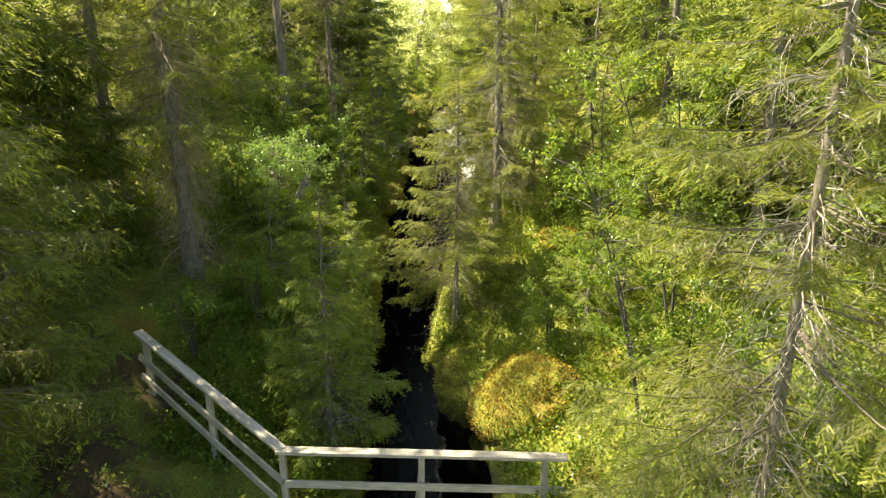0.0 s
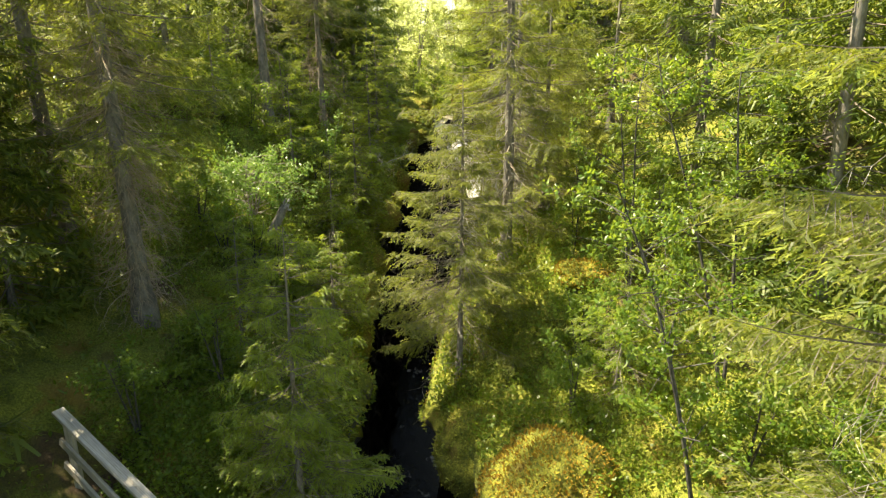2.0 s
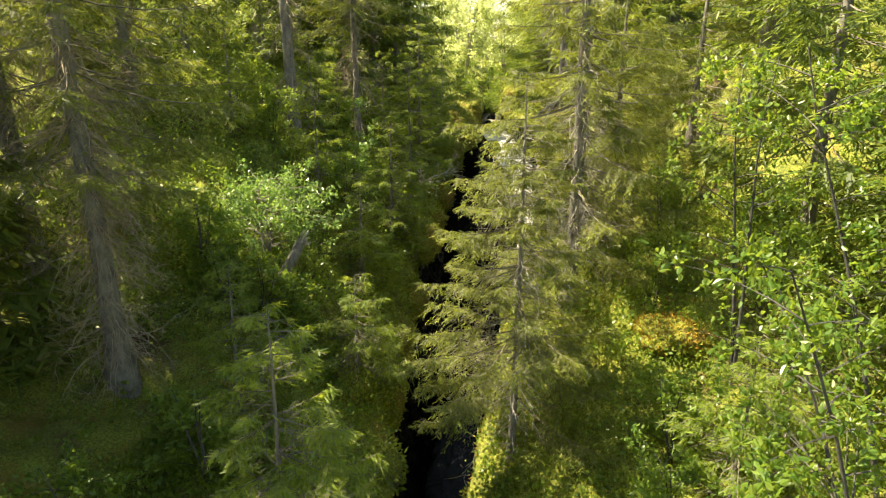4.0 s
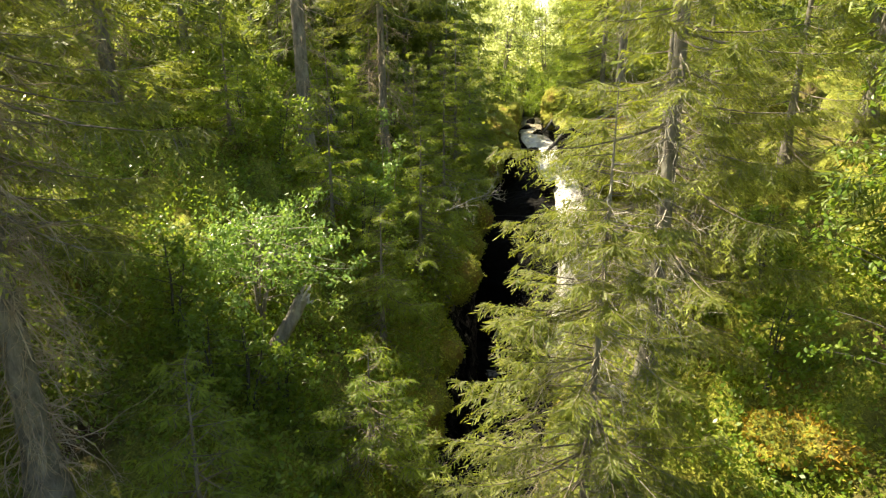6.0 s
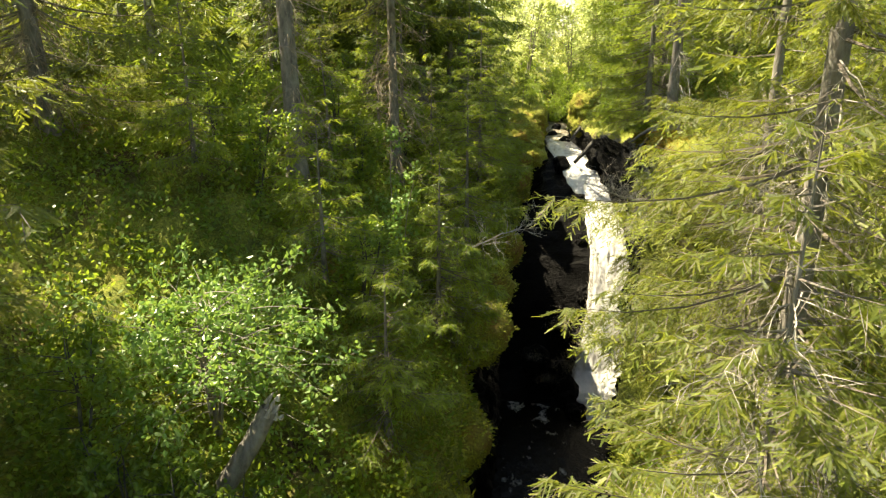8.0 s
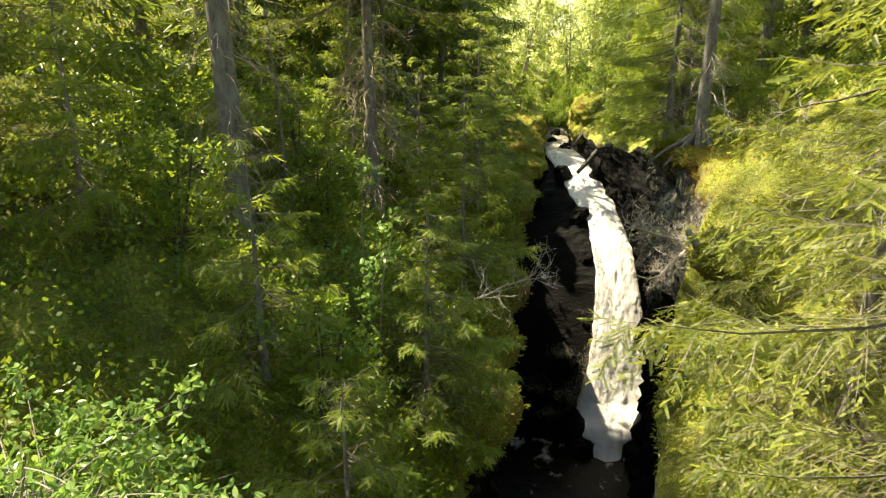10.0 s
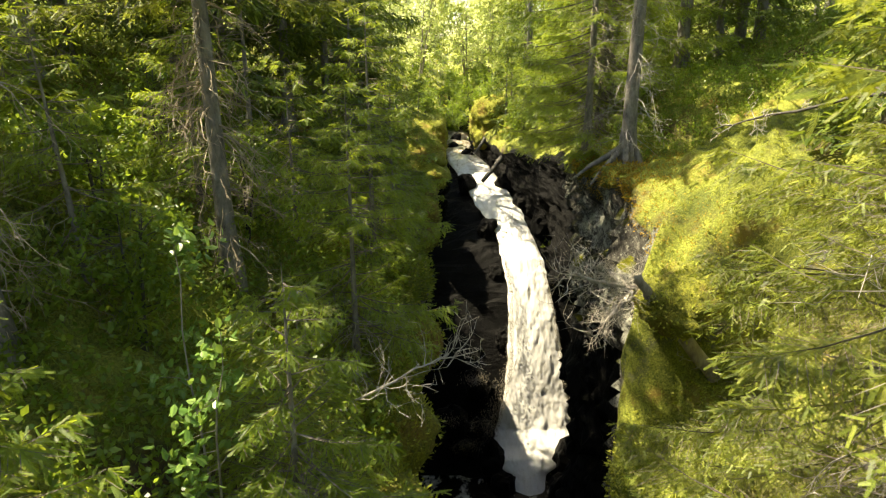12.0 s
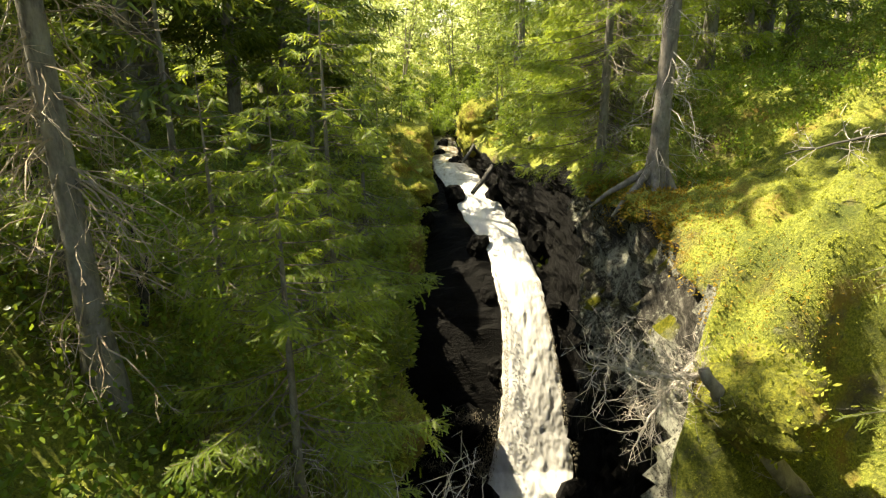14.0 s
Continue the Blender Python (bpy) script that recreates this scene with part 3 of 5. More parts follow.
# ---------------------------------------------------------------- water
def sheet(name, label, path, material, step, columns, rough, seed, billow=0.0):
    """A sheet of water along path: rows of y, left x, right x, z."""
    path = np.array(path)
    length = np.concatenate([[0], np.cumsum(np.linalg.norm(np.diff(path[:, [0, 1, 3]], axis=0), axis=1))])
    s = np.arange(0, length[-1] + step, step)
    y, x0, x1, z = (np.interp(s, length, path[:, k]) for k in range(4))
    u = np.linspace(0, 1, columns)[None]
    ragged = [rough * (0.55 * vnoise(s * 0.7, k, 0, seed, 2) + 0.45 * vnoise(s * 3.0, k, 0, seed + 1, 3)) for k in (0.5, 9.5)]
    x = (x0 + ragged[0])[:, None] * (1 - u) + (x1 + ragged[1])[:, None] * u
    bulge = np.sin(u * math.pi) ** 0.6
    n = vnoise(x * 2.4, s[:, None] * 0.9, 0, seed + 3, 4)
    ridge = np.abs(vnoise(x * 4.0, s[:, None] * 1.1, 6.1, seed + 5, 3))
    puff = billow * (0.55 * np.abs(vnoise(x * 1.5, s[:, None] * 0.7, 2.2, seed + 9, 2)) + 0.45 * vnoise(x * 4.0, s[:, None] * 2.2, 2.2, seed + 11, 5))
    yy = y[:, None] - rough * (0.18 * n + 0.6 * bulge - 0.2 * ridge) + puff
    zz = z[:, None] + rough * (0.16 * vnoise(x * 3.1, s[:, None] * 1.9, 3.3, seed + 7, 4) + 0.6 * bulge - 0.3 - 0.2 * ridge)
    acc = Acc()
    acc.grid(np.stack([x, yy, zz], -1))
    me = acc.mesh(name, material, True)
    uv = me.uv_layers.new(name="flow")
    idx = np.empty(len(me.loops), np.int32)
    me.loops.foreach_get("vertex_index", idx)
    flat = np.stack([x, np.broadcast_to(s[:, None], x.shape)], -1).reshape(-1, 2)
    uv.data.foreach_set("uv", flat[idx].astype(np.float32).ravel())
    return tagged(new(name, me), label, "water", kind="structure")


sheet("stream_water", "dark peat-brown stream deep in the gorge", [(-40, -6, 6, -2.95), (34.8, -5, 6, -2.8)], WATER, 0.5, 40, 0.12, 3)
sheet("waterfall", "white foaming waterfall down a dark rock chute",
      [(54, -0.8, 0.5, 6.9), (51.5, -0.85, 0.55, 6.75), (49, -0.85, 0.45, 6.58), (46, -0.7, 0.95, 6.5), (43.2, -0.1, 1.6, 6.05), (41.3, 0.4, 2.15, 5.35), (40, 1.05, 2.5, 4.6),
       (39, 1.25, 2.8, 3.9), (38.2, 1.38, 3.0, 3.0), (37.5, 1.36, 3.2, 2.0), (36.8, 1.33, 3.32, 0.7), (36.2, 1.1, 3.5, -0.6), (35.7, 0.75, 3.6, -1.55), (35.2, 0.6, 3.45, -1.9), (34.7, 0.65, 3.2, -2.1), (34.3, 1.2, 2.5, -2.4), (33.7, 1.25, 2.3, -2.85), (33.0, 1.0, 2.7, -2.97)],
      FOAM, 0.05, 66, 0.17, 11, 0.13)


def spray():
    """Flying drops and splashes along the edges and at the foot of the fall."""
    rng = np.random.default_rng(12)
    n = 3600
    t = rng.random(n) ** 0.6
    y, z = np.interp(t, [0, 0.3, 0.6, 0.8, 1], [40, 38.2, 36.8, 36.2, 35.5]), np.interp(t, [0, 0.3, 0.6, 0.8, 1], [4.5, 2.9, 0.6, -0.7, -1.75])
    x0, x1 = np.interp(t, [0, 0.3, 0.6, 0.8, 1], [1.05, 1.4, 1.35, 1.0, 0.6]), np.interp(t, [0, 0.3, 0.6, 0.8, 1], [2.5, 3.0, 3.3, 3.5, 3.75])
    side = rng.random(n) < 0.72
    off = np.abs(rng.normal(0, 0.04 + 0.55 * t ** 3, n))
    x = np.where(side, x0 - off + 0.12, x1 + off * 0.5 - 0.1)
    p = np.stack([x, y - 0.25 - rng.random(n) * 0.3, z + rng.random(n) * 0.25], -1)
    spots = [(0.05, 35.8, 0.5), (-0.9, 35.0, -0.65), (0.2, 35.3, -1.1), (-0.3, 34.9, -1.6)]
    extra = np.concatenate([np.array(c) + rng.normal(0, 1, (450, 3)) * np.array([0.24, 0.15, 0.10]) for c in spots])
    p = np.concatenate([p, extra])
    n = len(p)
    d = unit(np.stack([rng.normal(0, 0.5, n), rng.normal(0, 0.4, n), np.full(n, -0.8)], -1))
    w = unit(np.cross(d, rng.normal(0, 1, (n, 3))))
    acc = Acc()
    acc.blades(p, d, w, rng.uniform(0.03, 0.11, n), rng.uniform(0.01, 0.028, n))
    return tagged(new("spray", acc.mesh("spray", FOAM)), "white drops splashing beside the waterfall", "water", kind="stuff")


spray()
sheet("rapids", "white water tumbling over stones in the stream", [(24.5, -0.15, 0.35, -2.65), (22.5, -0.2, 0.55, -2.62), (20.5, -0.3, 0.5, -2.75), (18.0, -0.45, 0.45, -2.85), (15.0, -0.5, 0.3, -2.9)], FOAM, 0.12, 14, 0.2, 31)


# ---------------------------------------------------------------- spruces
def spruce_parts(seed, h, r0, live, reach, gap=0.36, per=5, fine=6.0, dead=40, sink=0.5, size=1.0, dead_top=0.0, twig=1.0):
    """Trunk, limbs, needles, new shoots and dead twigs of a spruce of height h; live: where the green begins; fine: up to where it is fine."""
    rng = np.random.default_rng(seed)
    trunk, limbs, needles, fresh, grey = Acc(), Acc(), Acc(), Acc(), Acc()
    close = size < 1.2
    stretch, girth = (1.05, 0.020) if close else (1.35, 0.020)
    zs = np.linspace(-sink, h, 26)
    bend = np.stack([0.05 * r0 * 8 * np.sin(zs * 0.45 + seed), 0.05 * r0 * 8 * np.cos(zs * 0.37 + seed * 2), zs], 1)
    bend[:, :2] -= bend[1, :2]
    flare = 1 + 0.7 * np.exp(-np.clip(zs, 0, None) / 0.35)
    trunk.tube(bend, r0 * flare * np.clip(1 - zs / h, 0.02, 1) ** 0.75, 12 if close else 7)
    z, base_z = live * h, live * h
    while z < h * 0.985:
        rel = (z - base_z) / (h - base_z)
        k = (1.0 if z < fine else 2.6) * size
        count = per if k < 2 else max(3, per - 1)
        for _ in range(count):
            az, zz = rng.uniform(0, 2 * math.pi), z + rng.uniform(-0.5, 0.5) * gap
            length = (reach * (1 - rel) ** 0.85 * (0.7 + 0.3 * min(1, rel * 5)) + 0.14) * rng.uniform(0.65, 1.15)
            d, side = np.array([math.cos(az), math.sin(az), 0]), np.array([-math.sin(az), math.cos(az), 0])
            slope, lift = rng.uniform(0.05, 0.3) - 0.75 * (1 - rel), 0.38 * (1 - rel)
            origin = np.array([np.interp(zz, zs, bend[:, 0]), np.interp(zz, zs, bend[:, 1]), zz])
            sag = rng.uniform(-0.12, 0.12)

            def along(s):
                s = np.asarray(s)[..., None]
                return origin + d * length * s + side * length * sag * s ** 2 + np.array([0, 0, 1]) * length * (slope * s + lift * s ** 2)
            q = np.linspace(0, 1, 5)
            q = q if k < 2 else q[::2]
            limbs.tube(along(q), (0.004 + 0.0065 * length) * (1.05 - q), 3)
            n = max(4, int(length / ((0.052 if close else 0.062) * k)))
            s = np.repeat(np.linspace(0.16, 0.99, n), 2) + rng.uniform(-0.02, 0.02, 2 * n)
            sg = np.tile([1.0, -1.0], n)
            keep = rng.random(2 * n) < 0.92
            s, sg = s[keep], sg[keep]
            m = len(s)
            reach_b = np.clip(0.40 * length * (1 - 0.8 * s) + 0.11, 0.08, 0.6) * rng.uniform(0.6, 1.25, m)
            b = unit(d * rng.uniform(0.45, 0.85, (m, 1)) + side * (sg * rng.uniform(0.45, 0.95, m))[:, None] + np.array([0, 0, -1]) * rng.uniform(0.05, 0.75, (m, 1)))
            root = along(s)
            flat = unit(np.cross(b, np.array([0, 0, 1.0]) + rng.normal(0, 0.3, (m, 3))))
            if k < 1.5:
                limbs.blades(root, b, flat, reach_b, np.full(m, 0.005 * k))
            f = max(2, int(0.46 / ((0.029 if close else 0.036) * k)))
            t = (np.arange(f)[None] + rng.uniform(0, 1, (m, f))) / f
            fs = np.tile([1.0, -1.0], f)[:f][None, :, None]
            p = root[:, None] + b[:, None] * (reach_b[:, None] * t)[..., None]
            p[..., 2] -= 0.22 * reach_b[:, None] * t ** 2
            fd = unit(b[:, None] * 0.8 + flat[:, None] * fs * 0.7 + rng.normal(0, 0.26, (m, f, 3)) + np.array([0, 0, -0.22]))
            fw = unit(np.cross(fd, rng.normal(0, 1, (m, f, 3)) * 0.5 + np.array([0, 0, 1.0])))
            ln = 0.085 * k * rng.uniform(0.6, 1.3, (m, f)) * (1.1 - 0.35 * t)
            bald = (s[:, None] < (0.48 if close else 0.40)) & (rng.random((m, f)) < (0.88 if close else 0.7))
            use = (np.arange(f)[None] < np.maximum(2, reach_b / ((0.025 if close else 0.030) * k))[:, None]) & ~bald
            young = use & (t > 0.62) & (rng.random((m, f)) < 0.6)
            old = use & ~young
            needles.shoots(p[old], fd[old], fw[old], ln[old] * stretch, girth * k * rng.uniform(0.75, 1.2, old.sum()))
            fresh.shoots(p[young], fd[young], fw[young], ln[young] * stretch, girth * k * rng.uniform(0.75, 1.2, young.sum()))
        z += gap * (1.0 if k < 2 else 1.6) * rng.uniform(0.8, 1.2)
    for _ in range(dead):
        zz, az = rng.uniform(0.03 * h, max(live * h * 1.15, 0.8, dead_top * h)), rng.uniform(0, 2 * math.pi)
        length = rng.uniform(0.25, 0.8) * min(1.35, reach * 0.8)
        way = np.array([math.cos(az), math.sin(az), rng.uniform(-0.5, 0.1)])
        pts = [np.array([np.interp(zz, zs, bend[:, 0]), np.interp(zz, zs, bend[:, 1]), zz])]
        for _ in range(7):
            way = unit(way + rng.normal(0, 0.24, 3) + np.array([0, 0, -0.13]))
            pts.append(pts[-1] + way * length / 7)
        pts = np.array(pts)
        grey.tube(pts, (0.002 + 0.003 * length) * np.linspace(1.3, 0.3, 8) * (twig if close else 1.6), 3)
        for _ in range(int(length * (8 if close else 5))):
            i = rng.integers(1, 8)
            d = unit(unit(pts[i] - pts[0]) + rng.normal(0, 0.75, 3) + np.array([0, 0, -0.25]))
            ll = length * rng.uniform(0.15, 0.5)
            tw = [pts[i]]
            for _ in range(3):
                d = unit(d + rng.normal(0, 0.4, 3) + np.array([0, 0, -0.14]))
                tw.append(tw[-1] + d * ll / 3)
            grey.tube(tw, np.array([0.0018, 0.0016, 0.0013, 0.0009]) * (twig if close else 2.0), 3)
            e = unit(d + rng.normal(0, 0.7, 3)) * ll * 0.45
            grey.tube([tw[1], tw[1] + e * 0.6, tw[1] + e], np.array([0.0014, 0.0012, 0.0008]) * (twig if close else 2.0), 3)
    return dict(trunk=trunk, branchwork=limbs, crown=needles, new_growth=fresh, deadwood=grey)


SPRUCE_MATS = dict(trunk=BARK, branchwork=LIMB, crown=NEEDLE, new_growth=NEEDLE_NEW, deadwood=TWIG)
SPRUCE_LABELS = dict(new_growth="pale yellow-green new shoots", deadwood="bare grey dead twigs")


def spruce(x, y, label, group="", turn=0.0, z=None, lush=False, brown=False, **kw):
    tree = new("spruce")
    tree.matrix_basis = pose(x, y, float(ground_z(x, y)) if z is None else z, 0, 0, turn)
    made = {}
    for name, acc in spruce_parts(**kw).items():
        if acc.n:
            material = SPRUCE_MATS[name]
            if kw.get("size", 1.0) < 1.2:
                material = {"crown": GREEN_FINE if lush else NEEDLE_FINE, "new_growth": GREEN_NEW if lush else FRESH_FINE}.get(name, material)
            if brown and name == "deadwood":
                material = BROWNTWIG
            host = made.get({"new_growth": "crown", "deadwood": "trunk"}.get(name), tree)
            piece = made[name] = part(name, acc, material, host, SPRUCE_LABELS.get(name, ""), name == "trunk", name in ("crown", "new_growth"))
            if name != "trunk":
                tagged(piece, kind="stuff")
    return tagged(tree, label, "tree", group)


spruce(-5.1, 12.4, "tall old spruce with grey trunk and bare lower twigs", brown=True, seed=1, h=13.5, r0=0.14, live=0.22, reach=2.1, fine=6.5, dead=330, dead_top=0.34, twig=1.5)
spruce(-4.7, 19.7, "tall spruce with thick grey trunk above the mossy bank", brown=True, seed=2, h=13, r0=0.14, live=0.46, reach=1.6, fine=5.5, dead=200, dead_top=0.6, twig=1.5)
spruce(-3.72, 22.3, "slender spruce with drooping branches on the gorge rim", brown=True, seed=3, h=11, r0=0.095, live=0.3, reach=1.9, fine=4.6, dead=220, dead_top=0.6, twig=1.6)
spruce(-5.6, 5.4, "dense green spruce beside the footbridge path", seed=4, h=12, r0=0.15, live=0.06, reach=2.5, fine=6.0, dead=20, size=1.18)
# trunk stands out of view; added so that its shadow darkens the right bank
spruce(-6.5, 7.3, "spruce added beside the footbridge path to cast shade", seed=44, h=20, r0=0.18, live=0.05, reach=2.7, fine=9.0, dead=30, gap=0.46, size=1.19)
spruce(-7.0, 13.7, "old spruce with drooping olive-brown branches", brown=True, seed=47, h=13, r0=0.14, live=0.08, reach=2.4, fine=6.5, dead=160, dead_top=0.45, gap=0.4, size=1.15, twig=1.5)
spruce(-7.7, 18.3, "old spruce with drooping olive-brown branches", brown=True, seed=48, h=8, r0=0.12, live=0.04, reach=2.2, fine=6.0, dead=260, dead_top=0.7, gap=0.32, size=1.1, twig=1.7)
# also added with its trunk out of view, to keep sun off the banks
spruce(-7.4, 10.3, "spruce added beside the footbridge path to cast shade", seed=46, h=14, r0=0.16, live=0.05, reach=2.5, fine=6.0, dead=20, gap=0.48, size=1.5)
spruce(3.25, 5.5, "spruce with long drooping lichen-grey branches", seed=5, h=13, r0=0.07, live=0.02, reach=2.2, gap=0.33, fine=6.6, dead=170, dead_top=0.5, size=0.9, twig=1.5)
spruce(0.28, 13.35, "small thin spruce on the mossy gorge edge", seed=6, h=5.8, r0=0.055, live=0.20, reach=1.65, gap=0.22, per=6, fine=9.0, dead=190, size=0.9, dead_top=0.85, twig=1.0)
spruce(1.35, 16.0, "spruce with lichen-hung branches on the sunny bank", seed=7, h=12, r0=0.12, live=0.12, reach=2.2, gap=0.32, fine=6.0, size=0.9, dead=150, dead_top=0.55, twig=1.6)
spruce(1.9, 18.8, "spruce with lichen-hung branches on the sunny bank", seed=8, h=9, r0=0.10, live=0.06, reach=2.1, gap=0.33, fine=4.4, dead=130, dead_top=0.5, twig=1.6, size=0.9)
spruce(2.85, 20.3, "sunlit spruce with long yellow-green branches", seed=9, h=6.4, r0=0.10, live=0.02, reach=2.8, gap=0.29, fine=4.4, dead=110, twig=1.1, size=0.66)
spruce(4.9, 21.7, "sunlit spruce with long yellow-green branches", seed=17, h=5.4, r0=0.09, live=0.02, reach=2.3, gap=0.32, fine=3.6, dead=30, size=0.9)
ledge_spruce = spruce(2.2, 27.35, "tall spruce with bare grey trunk on a rock ledge", seed=10, h=14, r0=0.13, live=0.34, reach=2.8, fine=3.6, dead=120, dead_top=0.36, twig=1.4)
for way, far in ((165, 0.95), (205, 0.8), (250, 0.7), (20, 0.6), (310, 0.55)):
    root, out = Acc(), np.array([math.cos(radians(way)), math.sin(radians(way))])
    root.tube([(*(out * r), h) for r, h in ((0.04, 0.55), (0.14, 0.26), (0.3 * far + 0.1, 0.08), (0.7 * far, -0.10), (far, -0.35))], [0.06, 0.07, 0.055, 0.04, 0.02], 7)
    part("root", root, BARK, ledge_spruce, smooth=True)
spruce(1.9, 29.3, "green spruce leaning out over the rock wall", lush=True, seed=41, h=8, r0=0.09, live=0.03, reach=2.0, gap=0.27, per=5, fine=5.0, dead=60, dead_top=0.5)
spruce(-1.9, 9.44, "small spruce growing on the shaded gorge rim", lush=True, seed=11, h=4.5, r0=0.055, live=0.10, reach=1.3, gap=0.19, per=6, fine=9.0, dead=50)
spruce(-2.4, 19.2, "young bright green spruce on the gorge rim", lush=True, seed=12, h=3.0, r0=0.04, live=0.04, reach=1.15, gap=0.18, per=5, fine=9.0, dead=14)
spruce(-2.65, 16.9, "young bright green spruce on the gorge rim", lush=True, seed=13, h=2.3, r0=0.035, live=0.04, reach=0.95, gap=0.18, per=5, fine=9.0, dead=10)

spruce(-2.35, 22.4, "thin young spruce leaning over the gorge rim", lush=True, seed=14, h=3.4, r0=0.04, live=0.05, reach=1.15, gap=0.2, per=5, fine=9.0, dead=20)
spruce(-2.4, 25.4, "thin young spruce leaning over the gorge rim", lush=True, seed=15, h=4.0, r0=0.045, live=0.05, reach=1.2, gap=0.22, per=5, fine=9.0, dead=20, size=1.15)

spruce(2.9, 31.8, "green spruce with low boughs over the dark rocks", lush=True, seed=18, h=13, r0=0.15, live=0.04, reach=2.9, gap=0.34, fine=3.5, dead=40, size=1.15, twig=1.5)
spruce(2.45, 30.6, "green spruce with low boughs over the dark rocks", lush=True, seed=45, h=11, r0=0.10, live=0.04, reach=2.2, gap=0.34, fine=4.0, dead=60, dead_top=0.4, size=1.15, twig=1.5)
spruce(4.45, 31.3, "tall spruce with bare grey trunk on the mossy slope", seed=20, h=14, r0=0.15, live=0.3, reach=2.6, gap=0.42, fine=3.0, dead=20, size=1.9)
spruce(7.2, 34.4, "tall spruce with bare grey trunk on the mossy slope", seed=30, h=14, r0=0.16, live=0.3, reach=2.6, gap=0.45, fine=3.0, dead=15, size=1.9)
spruce(3.2, 35.2, "green spruce with low boughs over the dark rocks", seed=19, h=9, r0=0.12, live=0.03, reach=2.2, gap=0.40, fine=3.0, dead=10, size=1.9)
spruce(-2.3, 28.6, "small dark spruce hanging over the gorge rim", lush=True, seed=42, h=2.6, r0=0.04, live=0.04, reach=1.2, gap=0.2, per=5, fine=9.0, dead=30, size=1.1)
spruce(-2.25, 14.3, "small dark spruce hanging over the gorge rim", lush=True, seed=43, h=1.9, r0=0.035, live=0.04, reach=0.95, gap=0.18, per=5, fine=9.0, dead=16)
fresh_kind = spruce(-3.7, 17.9, "young spruce with bright fresh shoots", "bright young spruces", lush=True, seed=16, h=2.3, r0=0.03, live=0.03, reach=0.95, gap=0.21, per=5, fine=9.0, dead=6, size=1.1)
for k, (x, y) in enumerate(((-4.5, 20.8), (-4.2, 22.9), (-5.6, 18.3), (-3.3, 23.9), (-3.5, 12.4), (2.7, 11.3), (3.6, 12.0))):
    copy_thing(fresh_kind, pose(x, y, float(ground_z(x, y)), 2 - k, k - 2, 70 * k))

for k, (x, y) in enumerate(((-4.9, 6.3), (-4.35, 5.95), (-5.3, 6.7))):
    copy_thing(fresh_kind, pose(x, y, float(ground_z(x, y)), 0, 0, 50 * k)).scale = (0.42, 0.42, 0.42)

# the wood on both sides: a few patterns of tree, each copied
WOOD = "tall forest spruce with needled drooping branches"
near_kinds = [
    spruce(-8.6, 11.0, WOOD, "forest spruces", seed=21, h=13, r0=0.16, live=0.10, reach=2.4, fine=5.0, dead=8, gap=0.50, size=1.75),
    spruce(-7.5, 25.6, WOOD, "forest spruces", seed=22, h=12, r0=0.14, live=0.16, reach=2.1, fine=4.5, dead=8, gap=0.50, size=1.75),
    spruce(5.6, 16.6, WOOD, "forest spruces", seed=23, h=11, r0=0.12, live=0.05, reach=2.3, fine=5.0, dead=5, gap=0.47, size=1.75),
]
far_kinds = [
    spruce(-16, 12.0, WOOD, "forest spruces", seed=24, h=14, r0=0.16, live=0.06, reach=2.6, fine=1.0, dead=0, gap=0.7, size=1.75),
    spruce(15, 20.0, WOOD, "forest spruces", seed=25, h=12, r0=0.14, live=0.04, reach=2.4, fine=1.0, dead=0, gap=0.7, size=1.75),
]
YOUNG = "young spruce with green branches to the ground"
young_kinds = [
    spruce(-4.4, 26.0, YOUNG, "young spruces", seed=26, h=4.2, r0=0.05, live=0.03, reach=1.3, gap=0.28, fine=9, dead=0, size=2.2),
    spruce(4.6, 24.0, YOUNG, "young spruces", seed=27, h=3.0, r0=0.04, live=0.03, reach=1.05, gap=0.25, fine=9, dead=0, size=1.9),
]


def plant(kinds, places, seed, low=0.8, high=1.15):
    rng = np.random.default_rng(seed)
    for i, (x, y) in enumerate(places):
        s = rng.uniform(low, high)
        made = copy_thing(kinds[i % len(kinds)], pose(x, y, float(ground_z(x, y)), rng.uniform(-2, 2), rng.uniform(-2, 2), rng.uniform(0, 360)))
        made.scale = (s, s, s)


def free_places(count, seed, taken, apart, inside):
    rng, places = np.random.default_rng(seed), []
    while len(places) < count:
        x, y = rng.uniform(-45, 45), rng.uniform(2, 100)
        if inside(x, y) and min((x - a) ** 2 + (y - b) ** 2 for a, b in taken + places) > apart ** 2:
            places.append((x, y))
    return places


def off_gorge(x, y, room):
    return x < float(rim_left_x(y)) - room or x > float(rim_right_x(y)) + room


